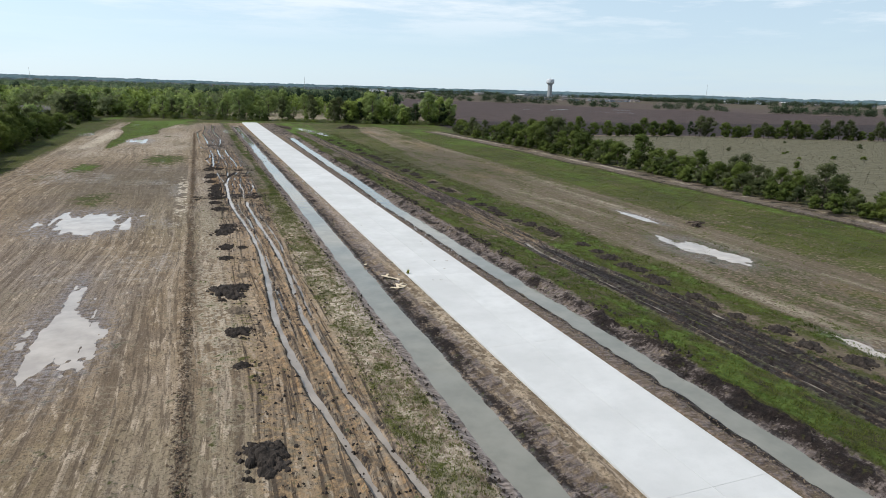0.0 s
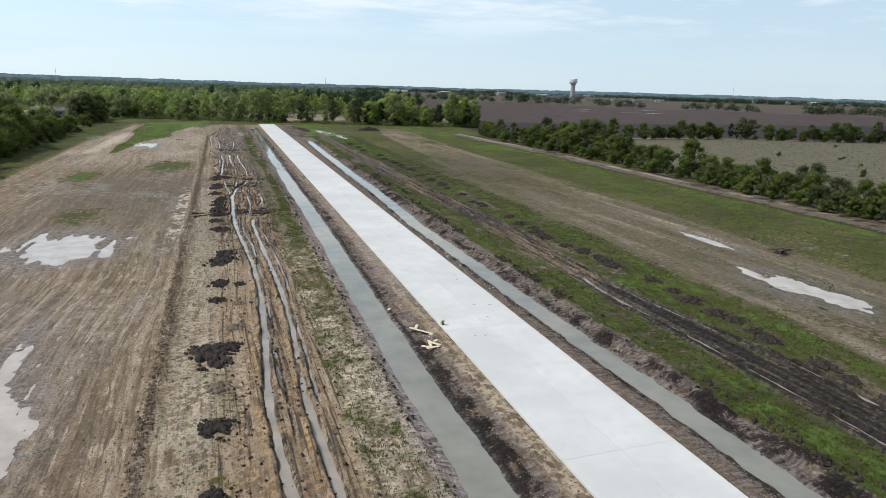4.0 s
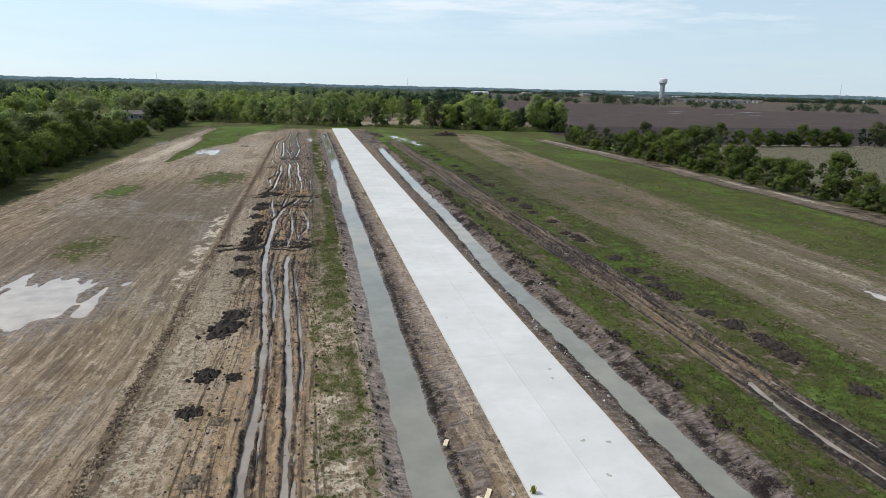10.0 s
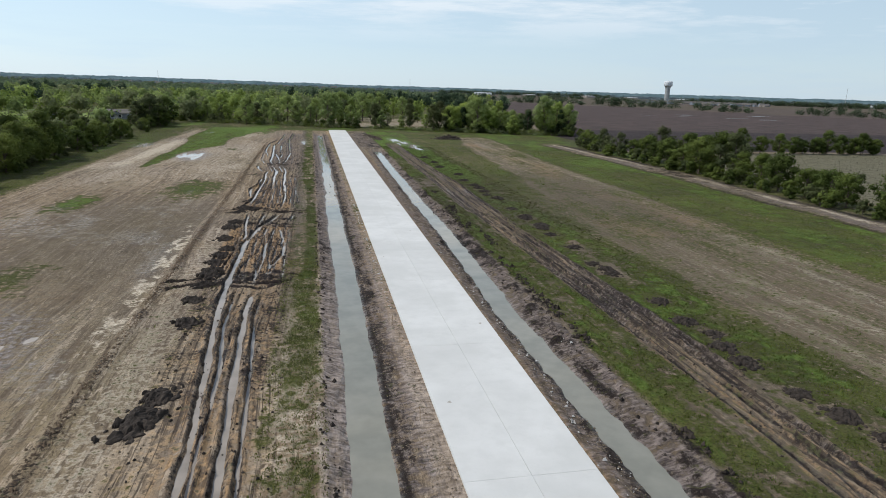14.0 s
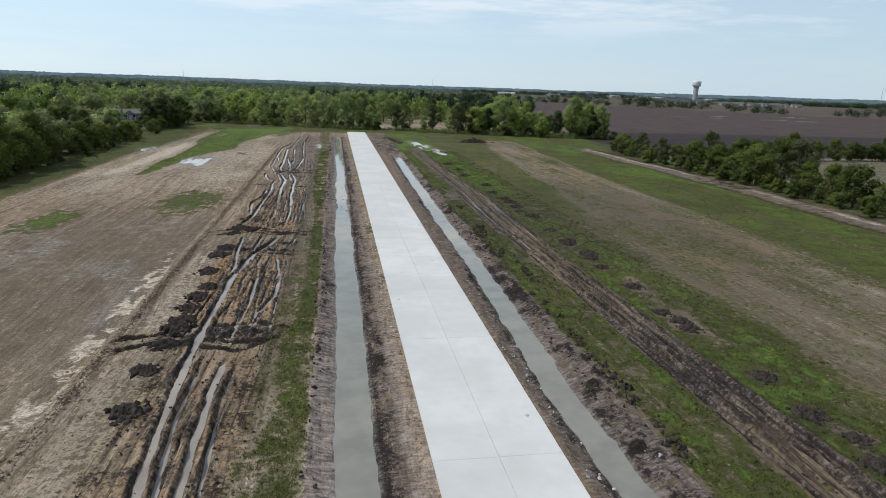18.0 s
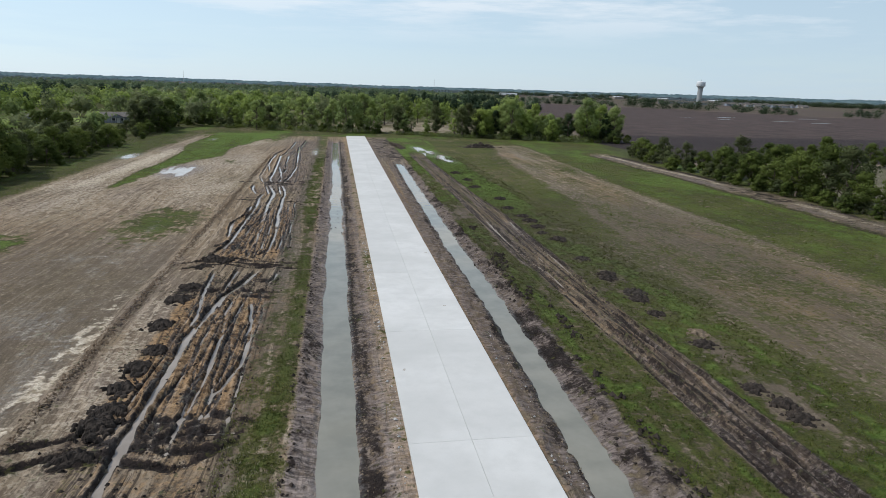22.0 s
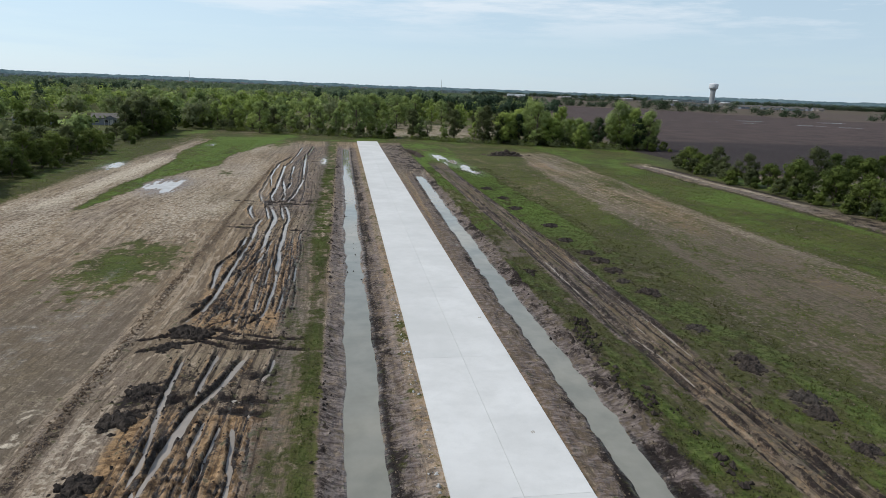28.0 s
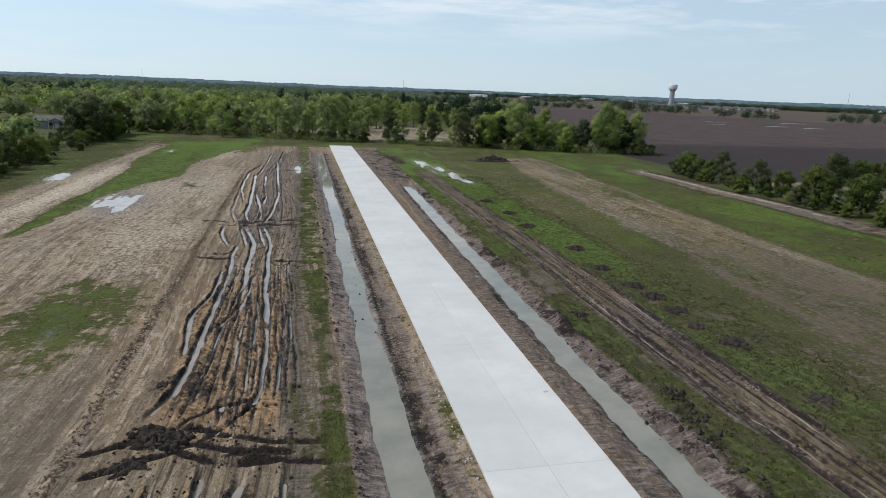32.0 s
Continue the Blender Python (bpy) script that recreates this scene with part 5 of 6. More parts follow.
PROTO = {
    "hedge": [make_tree("hedge_tree", 1, 6.8, 2.9, 0.5, 17, 4200, 0.23, LEAF, "leafy green hedgerow tree branching from the ground"),
              make_tree("hedge_tree", 2, 5.4, 2.7, 0.3, 16, 3900, 0.22, LEAF, "leafy green hedgerow tree branching from the ground"),
              make_tree("hedge_tree", 3, 7.4, 2.6, 0.9, 15, 3300, 0.22, LEAF_DULL, "olive-green hedgerow tree with an open crown"),
              make_tree("hedge_tree", 4, 5.8, 3.1, 0.4, 17, 4000, 0.23, LEAF_HEDGE, "bright spring-green hedgerow tree")],
    "wood": [make_tree("woodland_tree", 11, 10.5, 2.9, 1.7, 19, 3900, 0.26, LEAF_BRIGHT, "tall slender tree with fresh green leaves and bare lower trunk", trunk=0.17, slim=True),
             make_tree("woodland_tree", 12, 9.0, 2.8, 1.3, 18, 3500, 0.26, LEAF_WOOD, "slender green woodland tree with a bare lower trunk", trunk=0.16, lean=0.06, slim=True),
             make_tree("woodland_tree", 13, 12.5, 3.8, 1.3, 24, 5200, 0.28, LEAF_WOOD, "tall full-crowned green woodland tree", trunk=0.22),
             make_tree("woodland_tree", 14, 8.4, 2.5, 1.6, 15, 1700, 0.22, LEAF_GREY, "thin grey-green tree with sparse leaves", trunk=0.14, lean=-0.05, slim=True),
             make_tree("woodland_tree", 15, 9.6, 3.9, 0.7, 24, 5200, 0.27, LEAF_BRIGHT, "broad bright-green woodland tree", trunk=0.2),
             make_tree("woodland_tree", 16, 10.0, 3.4, 0.9, 22, 4600, 0.27, LEAF_DULL, "dark olive full-crowned woodland tree", trunk=0.2)],
    "cedar": [make_tree("cedar_tree", 21, 8.5, 2.0, 0.6, 14, 2295, 0.31, LEAF_DARK, "dark narrow cedar tree", trunk=0.15, slim=True)],
    "shrub": [make_tree("shrub", 31, 2.3, 1.5, 0.1, 8, 945, 0.24, LEAF, "low dense green shrub", "shrub", trunk=0.05),
              make_tree("shrub", 32, 1.7, 1.4, 0.1, 7, 810, 0.22, LEAF_HEDGE, "low bright-green shrub beside the field", "shrub", trunk=0.05),
              make_tree("shrub", 33, 2.6, 1.7, 0.1, 8, 945, 0.24, LEAF_DULL, "low olive-green shrub beside the field", "shrub", trunk=0.05)],
}
USED = set()


def plant(kind, x, y, size, group, which=None, rnd=random.Random(4)):
    proto = PROTO[kind][rnd.randrange(len(PROTO[kind])) if which is None else which]
    m = pose(x, y, float(ground_z(x, y)) - 0.05, 0, 0, rnd.uniform(0, 360))
    grown = Matrix.Diagonal((size * rnd.uniform(0.92, 1.1), size * rnd.uniform(0.92, 1.1), size, 1))
    if proto in USED:
        ob = copy_thing(proto, m)
    else:
        USED.add(proto)
        ob = proto
    ob.matrix_basis = m @ grown
    tagged(ob, group=group)
    return ob


tr = random.Random(77)
# east hedge, between the dirt lane and the fields
y = 40.0
while y < 266:
    x = np.interp(y, [60, 110, 200], [82.6, 84.2, 86.0]) + 1.0 * math.sin(y * 0.05) + tr.uniform(-1.0, 1.4)
    tall = (1.12 if y < 175 else 1.36) + 0.26 * math.sin(y * 0.043 + 1.0) + tr.uniform(-0.35, 0.35)
    if 236 < y < 243:
        tall *= 0.6
    plant("hedge", x, y, tall, "trees of the east hedge", 3 if tr.random() < 0.17 or 196 < y < 204 else tr.choice((0, 1, 0, 1, 0, 1, 2)))
    if tr.random() < 0.34:
        plant("hedge", x + tr.uniform(3.0, 5.5), y + tr.uniform(-2, 2), tall * tr.uniform(0.7, 1.0), "trees of the east hedge", tr.choice((0, 1, 2)))
    plant("shrub", x - tr.uniform(2.8, 3.8), y + tr.uniform(-1.5, 1.5), tr.uniform(0.9, 1.6), "shrubs along the east hedge", tr.choice((0, 0, 0, 2)))
    plant("shrub", x - tr.uniform(1.0, 2.6), y + tr.uniform(1.6, 3.4), tr.uniform(1.0, 1.7), "shrubs along the east hedge", tr.choice((0, 1, 2, 2)))
    y += tr.uniform(4.2, 6.6) + (3.0 if tr.random() < 0.12 else 0.0)
# second hedge line between scrub field and ploughed field
x = 118.0
while x < 340:
    yy = np.interp(x, [95, 190, 280, 700], [243, 246, 217, 60])
    if tr.random() < 0.85 and not 207 < x < 213:
        plant("hedge", x, yy + tr.uniform(-2, 2), tr.uniform(0.85, 1.4), "trees of the field hedge", tr.choice((0, 1, 2, 1)))
        plant("shrub", x + tr.uniform(-3, 3), yy + tr.uniform(-2, 2), tr.uniform(0.9, 1.5), "shrubs of the field hedge")
    x += tr.uniform(2.4, 4.6)
plant("cedar", 200.0, 245.0, 0.85, "trees of the field hedge")
plant("cedar", 202.4, 243.5, 0.8, "trees of the field hedge")
for k in range(16):
    plant("shrub", tr.uniform(100, 230), tr.uniform(110, 205), tr.uniform(0.5, 0.9), "shrubs in the scrub field")
# west hedge
y = 118.0
while y < 362:
    x = -71.5 - 0.02 * (y - 200) + tr.uniform(-1.4, 1.4)
    tall = (1.42 if y < 215 else 0.95 if y < 282 else 0.62 if y < 326 else 1.4) + 0.2 * math.sin(y * 0.06) + tr.uniform(-0.35, 0.35)
    plant("hedge", x, y, tall, "trees of the west hedge", tr.choice((0, 1, 3, 2, 0, 3)))
    plant("hedge", x - tr.uniform(4, 6), y + tr.uniform(-2, 2), tall * tr.uniform(0.85, 1.15), "trees of the west hedge", tr.choice((0, 1, 2)))
    if tr.random() < 0.3 and not 215 < y < 320:
        plant("wood", x - tr.uniform(2, 9), y + tr.uniform(-2, 2), tr.uniform(0.7, 0.95), "trees of the west hedge", tr.choice((1, 2, 3)))
    if tr.random() < 0.5:
        plant("shrub", x + tr.uniform(2.0, 3.0), y, tr.uniform(0.6, 1.1), "shrubs along the west hedge")
    y += tr.uniform(3.8, 5.6)
# tree line beyond the end of the road
x = -76.0
while x < 108:
    front = np.interp(x, [-75, -45, -5, 20, 60, 82, 105], [372, 362, 344, 340, 325, 317, 312])
    open_view = 4 < x < 50
    deep = 24 if x > 50 else (9 if open_view else 26)
    for k in range(1 if open_view or x < 4 else 2):
        kind, which = ("wood", tr.choice((0, 1, 1, 3, 3, 5, 5, 4, 2) if x < 50 and not open_view else (0, 1, 3, 3, 1, 5) if open_view else (0, 4, 4, 2, 2, 1, 5))) if tr.random() < 0.9 else ("cedar", 0)
        plant(kind, x + tr.uniform(-2, 2), front + deep * tr.random() ** 1.3, tr.uniform(0.7, 1.3) * (1.12 if x > 48 else 1.0), "trees at the end of the road", which)
    for k in range((2 if tr.random() < 0.6 else 1) if not open_view else int(tr.random() < 0.4)):
        plant("shrub", x + tr.uniform(-2, 2), front + tr.uniform(-3, 9), tr.uniform(0.6, 1.9), "shrubs at the end of the road")
    if tr.random() < 0.65 and not open_view:
        plant("hedge", x + tr.uniform(-2, 2), front + tr.uniform(0, 8), tr.uniform(0.45, 0.8), "bushes at the end of the road")
    x += tr.uniform(3.0, 6.2) if open_view else tr.uniform(2.0, 4.4)
for x, y in ((-108.5, 341), (-113, 344), (-117.5, 348), (-122, 351), (-126, 356)):
    plant("hedge", x, y, tr.uniform(1.1, 1.35), "trees of the west hedge", tr.choice((0, 1)))
plant("wood", -3.5, 345, 1.3, "trees at the end of the road", 2)
plant("wood", -40.0, 352, 1.0, "trees at the end of the road", 2)
for k in range(26):
    plant("wood", tr.uniform(-5, 75), tr.uniform(395, 450), tr.uniform(0.9, 1.3), "trees round the clearing")


# ---- woods and tree belts too far and too many to count ----
def woods(name, spots, leaves, size, leaf, label, seed, squat=0.8, low=0.35, lob=5):
    r = np.random.RandomState(seed)
    out = []
    for x, y, z, high, wide in spots:
        c = np.stack([x + wide * r.uniform(-0.5, 0.5, lob), y + wide * r.uniform(-0.5, 0.5, lob), z + high * r.uniform(low, 0.78, lob)], 1)
        out.append(leaf_cloud(r, c, wide * r.uniform(0.35, 0.62, lob), leaves, size * wide / 3.2, squat))
    v, bent = (np.concatenate(part_of) for part_of in zip(*out))
    tagged(new(name, mesh_from(name, v, np.arange(len(v)).reshape(-1, 3), leaf, True, bent)), label, "woods", kind="stuff")


wr = np.random.RandomState(31)


def wood_edge(y):
    return 88 + 0.24 * (y - 330)


near_spots, dark_spots, bright_spots, pine_spots, mid_spots = [], [], [], [], []
while len(near_spots) + len(dark_spots) + len(bright_spots) < 1500:
    y = 150 + 620 * wr.rand() ** 0.9
    x = wr.uniform(-430, wood_edge(y) - 4 if y > 330 else -84)
    if y < 455 and x > -12 and not (y < 352):
        continue
    if -132 < x < -84 and 315 < y < 402 and wr.rand() < 0.93:
        continue
    if y < 362 and -70 < x < 120:
        continue
    if y < 425 and -62 < x < 4 and wr.rand() < 0.7:
        continue
    low = 0.55 if -150 < x < -70 and 215 < y < 395 else 1.0
    if low < 1 and wr.rand() < 0.3:
        continue
    if vnoise(x * 0.025, y * 0.02, 6) < 0.22:
        continue
    z = float(ground_z(x, y))
    if y > 430 and vnoise(x * 0.011, y * 0.011, 77) > 0.66 and wr.rand() < 0.6:
        for k in range(2):
            pine_spots.append((x + wr.uniform(-4, 4), y + wr.uniform(-4, 4), z, wr.uniform(13, 18.5), wr.uniform(2.6, 4.2)))
        continue
    tone = vnoise(x * 0.04, y * 0.04, 15) + wr.uniform(-0.3, 0.3)
    (bright_spots if tone > 0.72 else dark_spots if tone < 0.42 else near_spots).append((x, y, z, low * wr.uniform(7.0, 15.0), wr.uniform(3.4, 7.4)))
woods("woods_near", near_spots, 300, 0.60, LEAF_WOOD, "dense green mixed woods beyond the fields", 41)
woods("woods_bright", bright_spots, 300, 0.60, LEAF_BRIGHT, "fresh yellow-green trees mixed into the woods", 46)
woods("woods_shaded", dark_spots, 280, 0.60, LEAF_GREY, "olive-green trees mixed into the woods", 42)
brush_dull, brush_fresh = [], []
for k in range(620):
    x = wr.uniform(-62, 98)
    front = np.interp(x, [-75, -45, -5, 20, 60, 82, 105], [368, 358, 341, 337, 322, 314, 309])
    open_view = 4 < x < 50
    y = front + (wr.uniform(-2, 9) if open_view else 26 * wr.rand() ** 1.4 - 2)
    if vnoise(x * 0.16, y * 0.1, 19) < 0.34:
        continue
    (brush_fresh if wr.rand() < 0.38 else brush_dull).append((x, y, float(ground_z(x, y)), wr.uniform(0.9, 2.6) * (0.7 if open_view else 1.25), wr.uniform(1.0, 2.6)))
woods("undergrowth_dull", brush_dull, 90, 0.42, LEAF_GREY, "tangled olive undergrowth below the trees", 48, 0.7, 0.1)
woods("undergrowth_fresh", brush_fresh, 90, 0.42, LEAF_HEDGE, "fresh green brambles and saplings below the trees", 49, 0.7, 0.1)
woods("woods_pines", pine_spots, 190, 0.9, LEAF_PINE, "dark tall pines standing above the woods", 47, 1.3, 0.4)
for k in range(1700):
    y = 760 + 1500 * wr.rand()
    x = wr.uniform(-1700, wood_edge(760) + 60)
    mid_spots.append((x, y, float(ground_z(x, y)), wr.uniform(8, 13), wr.uniform(5.5, 10.0)))
woods("woods_middle", mid_spots, 62, 0.82, LEAF_FAR_HAZE, "green woods spreading toward the horizon", 43)
belt_spots = []
for x0, y0, x1, y1, gap, high, wide in ((262, 1080, 400, 945, 0.42, 11, 8), (400, 945, 478, 832, 1.0, 14, 9), (478, 832, 520, 755, 0.5, 12, 8), (520, 755, 620, 652, 0.4, 12, 8), (620, 652, 770, 550, 0.85, 12, 9), (770, 550, 1100, 342, 1.0, 12, 9),
                                        (420, 2230, 1000, 2120, 0.95, 15, 13), (1000, 1640, 1330, 1340, 1.0, 13, 11), (1040, 1625, 1370, 1320, 1.0, 13, 11), (1330, 1340, 1900, 950, 1.0, 14, 12), (300, 1620, 760, 1540, 0.3, 10, 8), (560, 1700, 800, 1620, 0.7, 9, 8)):
    length = math.hypot(x1 - x0, y1 - y0)
    for f in np.arange(0, 1, 0.7 * wide / length):
        if vnoise(f * length * 0.025, x0, 3) < gap * 0.95 + 0.02:
            x, y = x0 + (x1 - x0) * f + wr.uniform(-5, 5), y0 + (y1 - y0) * f + wr.uniform(-5, 5)
            belt_spots.append((x, y, float(ground_z(x, y)), high * wr.uniform(0.65, 1.15), wide * wr.uniform(0.7, 1.2)))
woods("tree_belts", belt_spots, 230, 0.46, LEAF_BELT, "dark green belts of trees between far fields", 44, 0.8, 0.2, 9)
rim_spots = []
for k in range(2300):
    a = wr.uniform(-1.05, 1.25)
    d = 2260 + 800 * wr.rand() ** 0.8
    x, y = d * math.sin(a), d * math.cos(a)
    if y < 300 or abs(x) > 4600 or vnoise(x * 0.003, y * 0.006, 8) < 0.28:
        continue
    rim_spots.append((x, y, float(ground_z(x, y)) - 2, wr.uniform(7, 11), wr.uniform(10, 20)))
woods("woods_horizon", rim_spots, 46, 0.75, LEAF_HORIZON_HAZE, "hazy blue-green woods along the horizon", 45, 0.32, 0.1)


def hills():
    """The low wooded rise that closes the view all round."""
    a = np.linspace(-1.5, 1.7, 2600)
    west = ramp(-np.sin(a) * 3000, -900, 1400)
    crest = 20.5 + 5.5 * west + 3.0 * fbm(a * 9, 0 * a, 3, 3) + 3.2 * fbm(a * 60, 0 * a, 5, 3) + 3.0 * fbm(a * 330, 0 * a, 9, 3)
    rows = []
    for d, f in ((2980, -0.6), (3040, 0.35), (3090, 0.8), (3140, 1.0), (3400, 0.9), (3900, 0.2)):
        dd = d + 30 * fbm(a * 40, 0 * a + d, 6, 3)
        rows.append(np.stack([dd * np.sin(a), dd * np.cos(a), crest * f + 3.0 * fbm(a * 90, 0 * a + d, 7, 3) * (0 < f < 1)], -1))
    v = np.stack(rows)
    m = len(a)
    i = (np.arange(len(rows) - 1)[:, None] * m + np.arange(m - 1)[None]).ravel()
    tagged(new("backdrop", mesh_from("backdrop", v.reshape(-1, 3), np.stack([i, i + 1, i + m + 1, i + m], 1), HILLS_HAZED)), "low hazy blue-green wooded hills along the horizon", "hills", kind="structure")


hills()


def field_pool(x, y, long, wide, seed):
    """Rain water lying on the ploughed field, with an uneven shore."""
    bm = bmesh.new()
    r = random.Random(seed)
    n = 30
    z = float(max(ground_z(x + dx, y + dy) for dx in (-long, 0, long) for dy in (-wide, 0, wide))) + 0.06
    rim = [bm.verts.new((x + long * math.cos(k * 2 * math.pi / n) * r.uniform(0.7, 1.15), y + wide * math.sin(k * 2 * math.pi / n) * r.uniform(0.5, 1.2), z)) for k in range(n)]
    top = bm.faces.new(rim)
    low = bmesh.ops.extrude_face_region(bm, geom=[top])["geom"]
    for e in low:
        if isinstance(e, bmesh.types.BMVert):
            e.co.z -= 0.3
    me = bpy.data.meshes.new("water_pool")
    bm.to_mesh(me)
    bm.free()
    me.materials.append(RUT_WATER)
    tagged(new("water_pool", me), "pale rain water lying on the ploughed field", "water", kind="structure")


for n, (x, y, long, wide) in enumerate(((355, 626, 13, 3.0), (446, 638, 16, 3.0), (387, 547, 11, 2.2), (321, 578, 8, 1.8), (369, 565, 14, 2.0), (300, 600, 7, 1.4))):
    field_pool(x, y, long, wide, n)


# ---- water tower ----
def water_tower(x, y):
    root = tagged(new("water_tower"), "white water tower with a wide tank on a fluted concrete column", "water tower")
    root.location = (x, y, float(ground_z(x, y)))
    bm = bmesh.new()
    n = 48
    rings = []
    for z, rad in ((-1, 6.0), (2, 5.8), (30, 5.5), (34.5, 5.8), (38.2, 7.0)):
        rings.append([bm.verts.new(((rad - 0.18 * (k % 2)) * math.cos(k * 2 * math.pi / n), (rad - 0.18 * (k % 2)) * math.sin(k * 2 * math.pi / n), z)) for k in range(n)])
    for a, b in zip(rings, rings[1:]):
        for k in range(n):
            bm.faces.new((a[k], a[(k + 1) % n], b[(k + 1) % n], b[k]))
    part("column", bm, COLUMN_GREY, root, "grey fluted concrete column")
    bm = bmesh.new()
    rings = []
    for z, rad in ((38.2, 7.0), (39.3, 9.3), (40.2, 9.8), (48.4, 9.8), (49.7, 9.3), (50.5, 6.0), (51.0, 2.5), (51.15, 0.3)):
        rings.append([bm.verts.new((rad * math.cos(k * 2 * math.pi / n), rad * math.sin(k * 2 * math.pi / n), z)) for k in range(n)])
    for a, b in zip(rings, rings[1:]):
        for k in range(n):
            bm.faces.new((a[k], a[(k + 1) % n], b[(k + 1) % n], b[k])).smooth = True
    bm.faces.new(rings[-1])
    part("tank", bm, TANK_WHITE, root)
    bm = bmesh.new()
    box(bm, -1.6, 1.6, -5.9, -5.0, 0, 4.2, 0.05)
    part("door", bm, GREY_ROOF, root, "dark service door")
    bm = bmesh.new()
    tube(bm, [(0, 0, 51), (0, 0, 54.5)], [0.14, 0.08], 6)
    part("mast", bm, GREY_ROOF, root)


water_tower(818, 1445)


# ---- houses and sheds ----
def gable(bm, w, d, h, rise, over=0.4):
    """A roof of two slopes with thickness, its ridge along x."""
    a, b = w / 2 + over, d / 2 + over
    for s in (-1, 1):
        pts = [(-a, s * b, h - 0.1), (a, s * b, h - 0.1), (a, 0, h + rise), (-a, 0, h + rise)]
        low = [bm.verts.new(p) for p in pts]
        top = [bm.verts.new((p[0], p[1], p[2] + 0.18)) for p in pts]
        bm.faces.new(top)
        bm.faces.new(low[::-1])
        for k in range(4):
            bm.faces.new((low[k], low[(k + 1) % 4], top[(k + 1) % 4], top[k]))


def walls(bm, w, d, h, rise):
    box(bm, -w / 2, w / 2, -d / 2, d / 2, -0.3, h)
    for s in (-1, 1):
        e = s * w / 2 * 0.998
        bm.faces.new([bm.verts.new(p) for p in ((e, -d / 2, h), (e, d / 2, h), (e, 0, h + rise))])


def house(name, x, y, turn, w, d, h, rise, wall, roof, label, category, panes=4, porch=False):
    root = tagged(new(name), label, category)
    root.matrix_world = pose(x, y, float(ground_z(x, y)), 0, 0, turn)
    bm = bmesh.new()
    walls(bm, w, d, h, rise)
    part("wall", bm, wall, root)
    bm = bmesh.new()
    gable(bm, w, d, h, rise)
    part("roof", bm, roof, root)
    for k in range(panes):
        px = -w / 2 + w * (k + 0.5) / panes
        bm = bmesh.new()
        box(bm, px - 0.75, px + 0.75, -d / 2 - 0.10, -d / 2 - 0.01, 0.9, 2.2, 0.02)
        frame_ob = part("window", bm, WHITE_WALL, root)
        bm = bmesh.new()
        box(bm, px - 0.62, px + 0.62, -d / 2 - 0.125, -d / 2 - 0.105, 1.02, 2.08)
        part("pane", bm, DARK_PANE, frame_ob)
    if porch:
        bm = bmesh.new()
        box(bm, -0.5, 0.5, -d / 2 - 0.12, -d / 2 - 0.01, 0, 2.1, 0.02)
        part("door", bm, WHITE_WALL, root)
        bm = bmesh.new()
        rim = [[bm.verts.new((px, py, pz)) for px, pz in ((-2.7, h - 0.25), (0, h + 1.05), (2.7, h - 0.25), (2.7, h - 0.05), (0, h + 1.28), (-2.7, h - 0.05))] for py in (-d / 2 - 2.4, -d / 2 + 1.2)]
        for k in range(6):
            bm.faces.new((rim[0][k], rim[0][(k + 1) % 6], rim[1][(k + 1) % 6], rim[1][k]))
        bm.faces.new(rim[0][::-1])
        bm.faces.new(rim[1])
        part("porch_roof", bm, roof, root)
        bm = bmesh.new()
        front = [bm.verts.new((px, -d / 2 - 2.2, pz)) for px, pz in ((-2.5, h - 0.2), (2.5, h - 0.2), (0, h + 1.0))]
        back = [bm.verts.new((v.co.x, -d / 2 - 2.1, v.co.z)) for v in front]
        bm.faces.new(front)
        bm.faces.new(back[::-1])
        for k in range(3):
            bm.faces.new((front[k], back[k], back[(k + 1) % 3], front[(k + 1) % 3]))
        part("porch_gable", bm, wall, root)
        for s in (-2.3, -0.8, 0.8, 2.3):
            bm = bmesh.new()
            box(bm, s - 0.08, s + 0.08, -d / 2 - 2.15, -d / 2 - 2.0, 0, h - 0.2, 0.01)
            part("post", bm, WHITE_WALL, root)
    return root


house("house", -102, 380, 12, 14, 9, 2.7, 1.7, SIDING, GREY_ROOF, "low grey house with a gabled roof among trees", "house", 4, True)
house("shed", -128, 372, 8, 13, 7, 2.4, 0.8, SIDING, GREY_ROOF, "long grey shed with a shallow metal roof among trees", "shed", 3)
br = random.Random(12)
far_houses = [house("far_house", 0, 0, 0, 18, 12, 4.5, 3.2, BRICK_WALL, GREY_ROOF, "pale suburban house far beyond the fields", "house", 3),
              house("far_house", 0, 0, 0, 15, 11, 5.5, 3.4, SIDING, GREY_ROOF, "white suburban house far beyond the fields", "house", 3)]
halls = [house("warehouse", 0, 0, 0, 95, 40, 11, 1.5, ROOF_WHITE, ROOF_WHITE, "long white warehouse far beyond the fields", "warehouse", 6),
         house("warehouse", 0, 0, 0, 60, 30, 9, 1.2, BRICK_WALL, ROOF_WHITE, "low tan commercial building far beyond the fields", "warehouse", 5)]
first = set()


def settle(kinds, x, y, group, size=0.9):
    proto = br.choice(kinds)
    m = pose(x, y, float(ground_z(x, y)) - 0.2, 0, 0, br.uniform(-35, 35))
    ob = copy_thing(proto, m) if proto in first else proto
    first.add(proto)
    ob.matrix_basis = m @ Matrix.Diagonal((size, size, size, 1))
    tagged(ob, group=group)


for k in range(130):
    bearing, away = radians(br.uniform(26.5, 37.0)), br.uniform(1500, 1780)
    settle(far_houses, away * math.sin(bearing), away * math.cos(bearing), "houses near the water tower", br.uniform(0.55, 0.8))
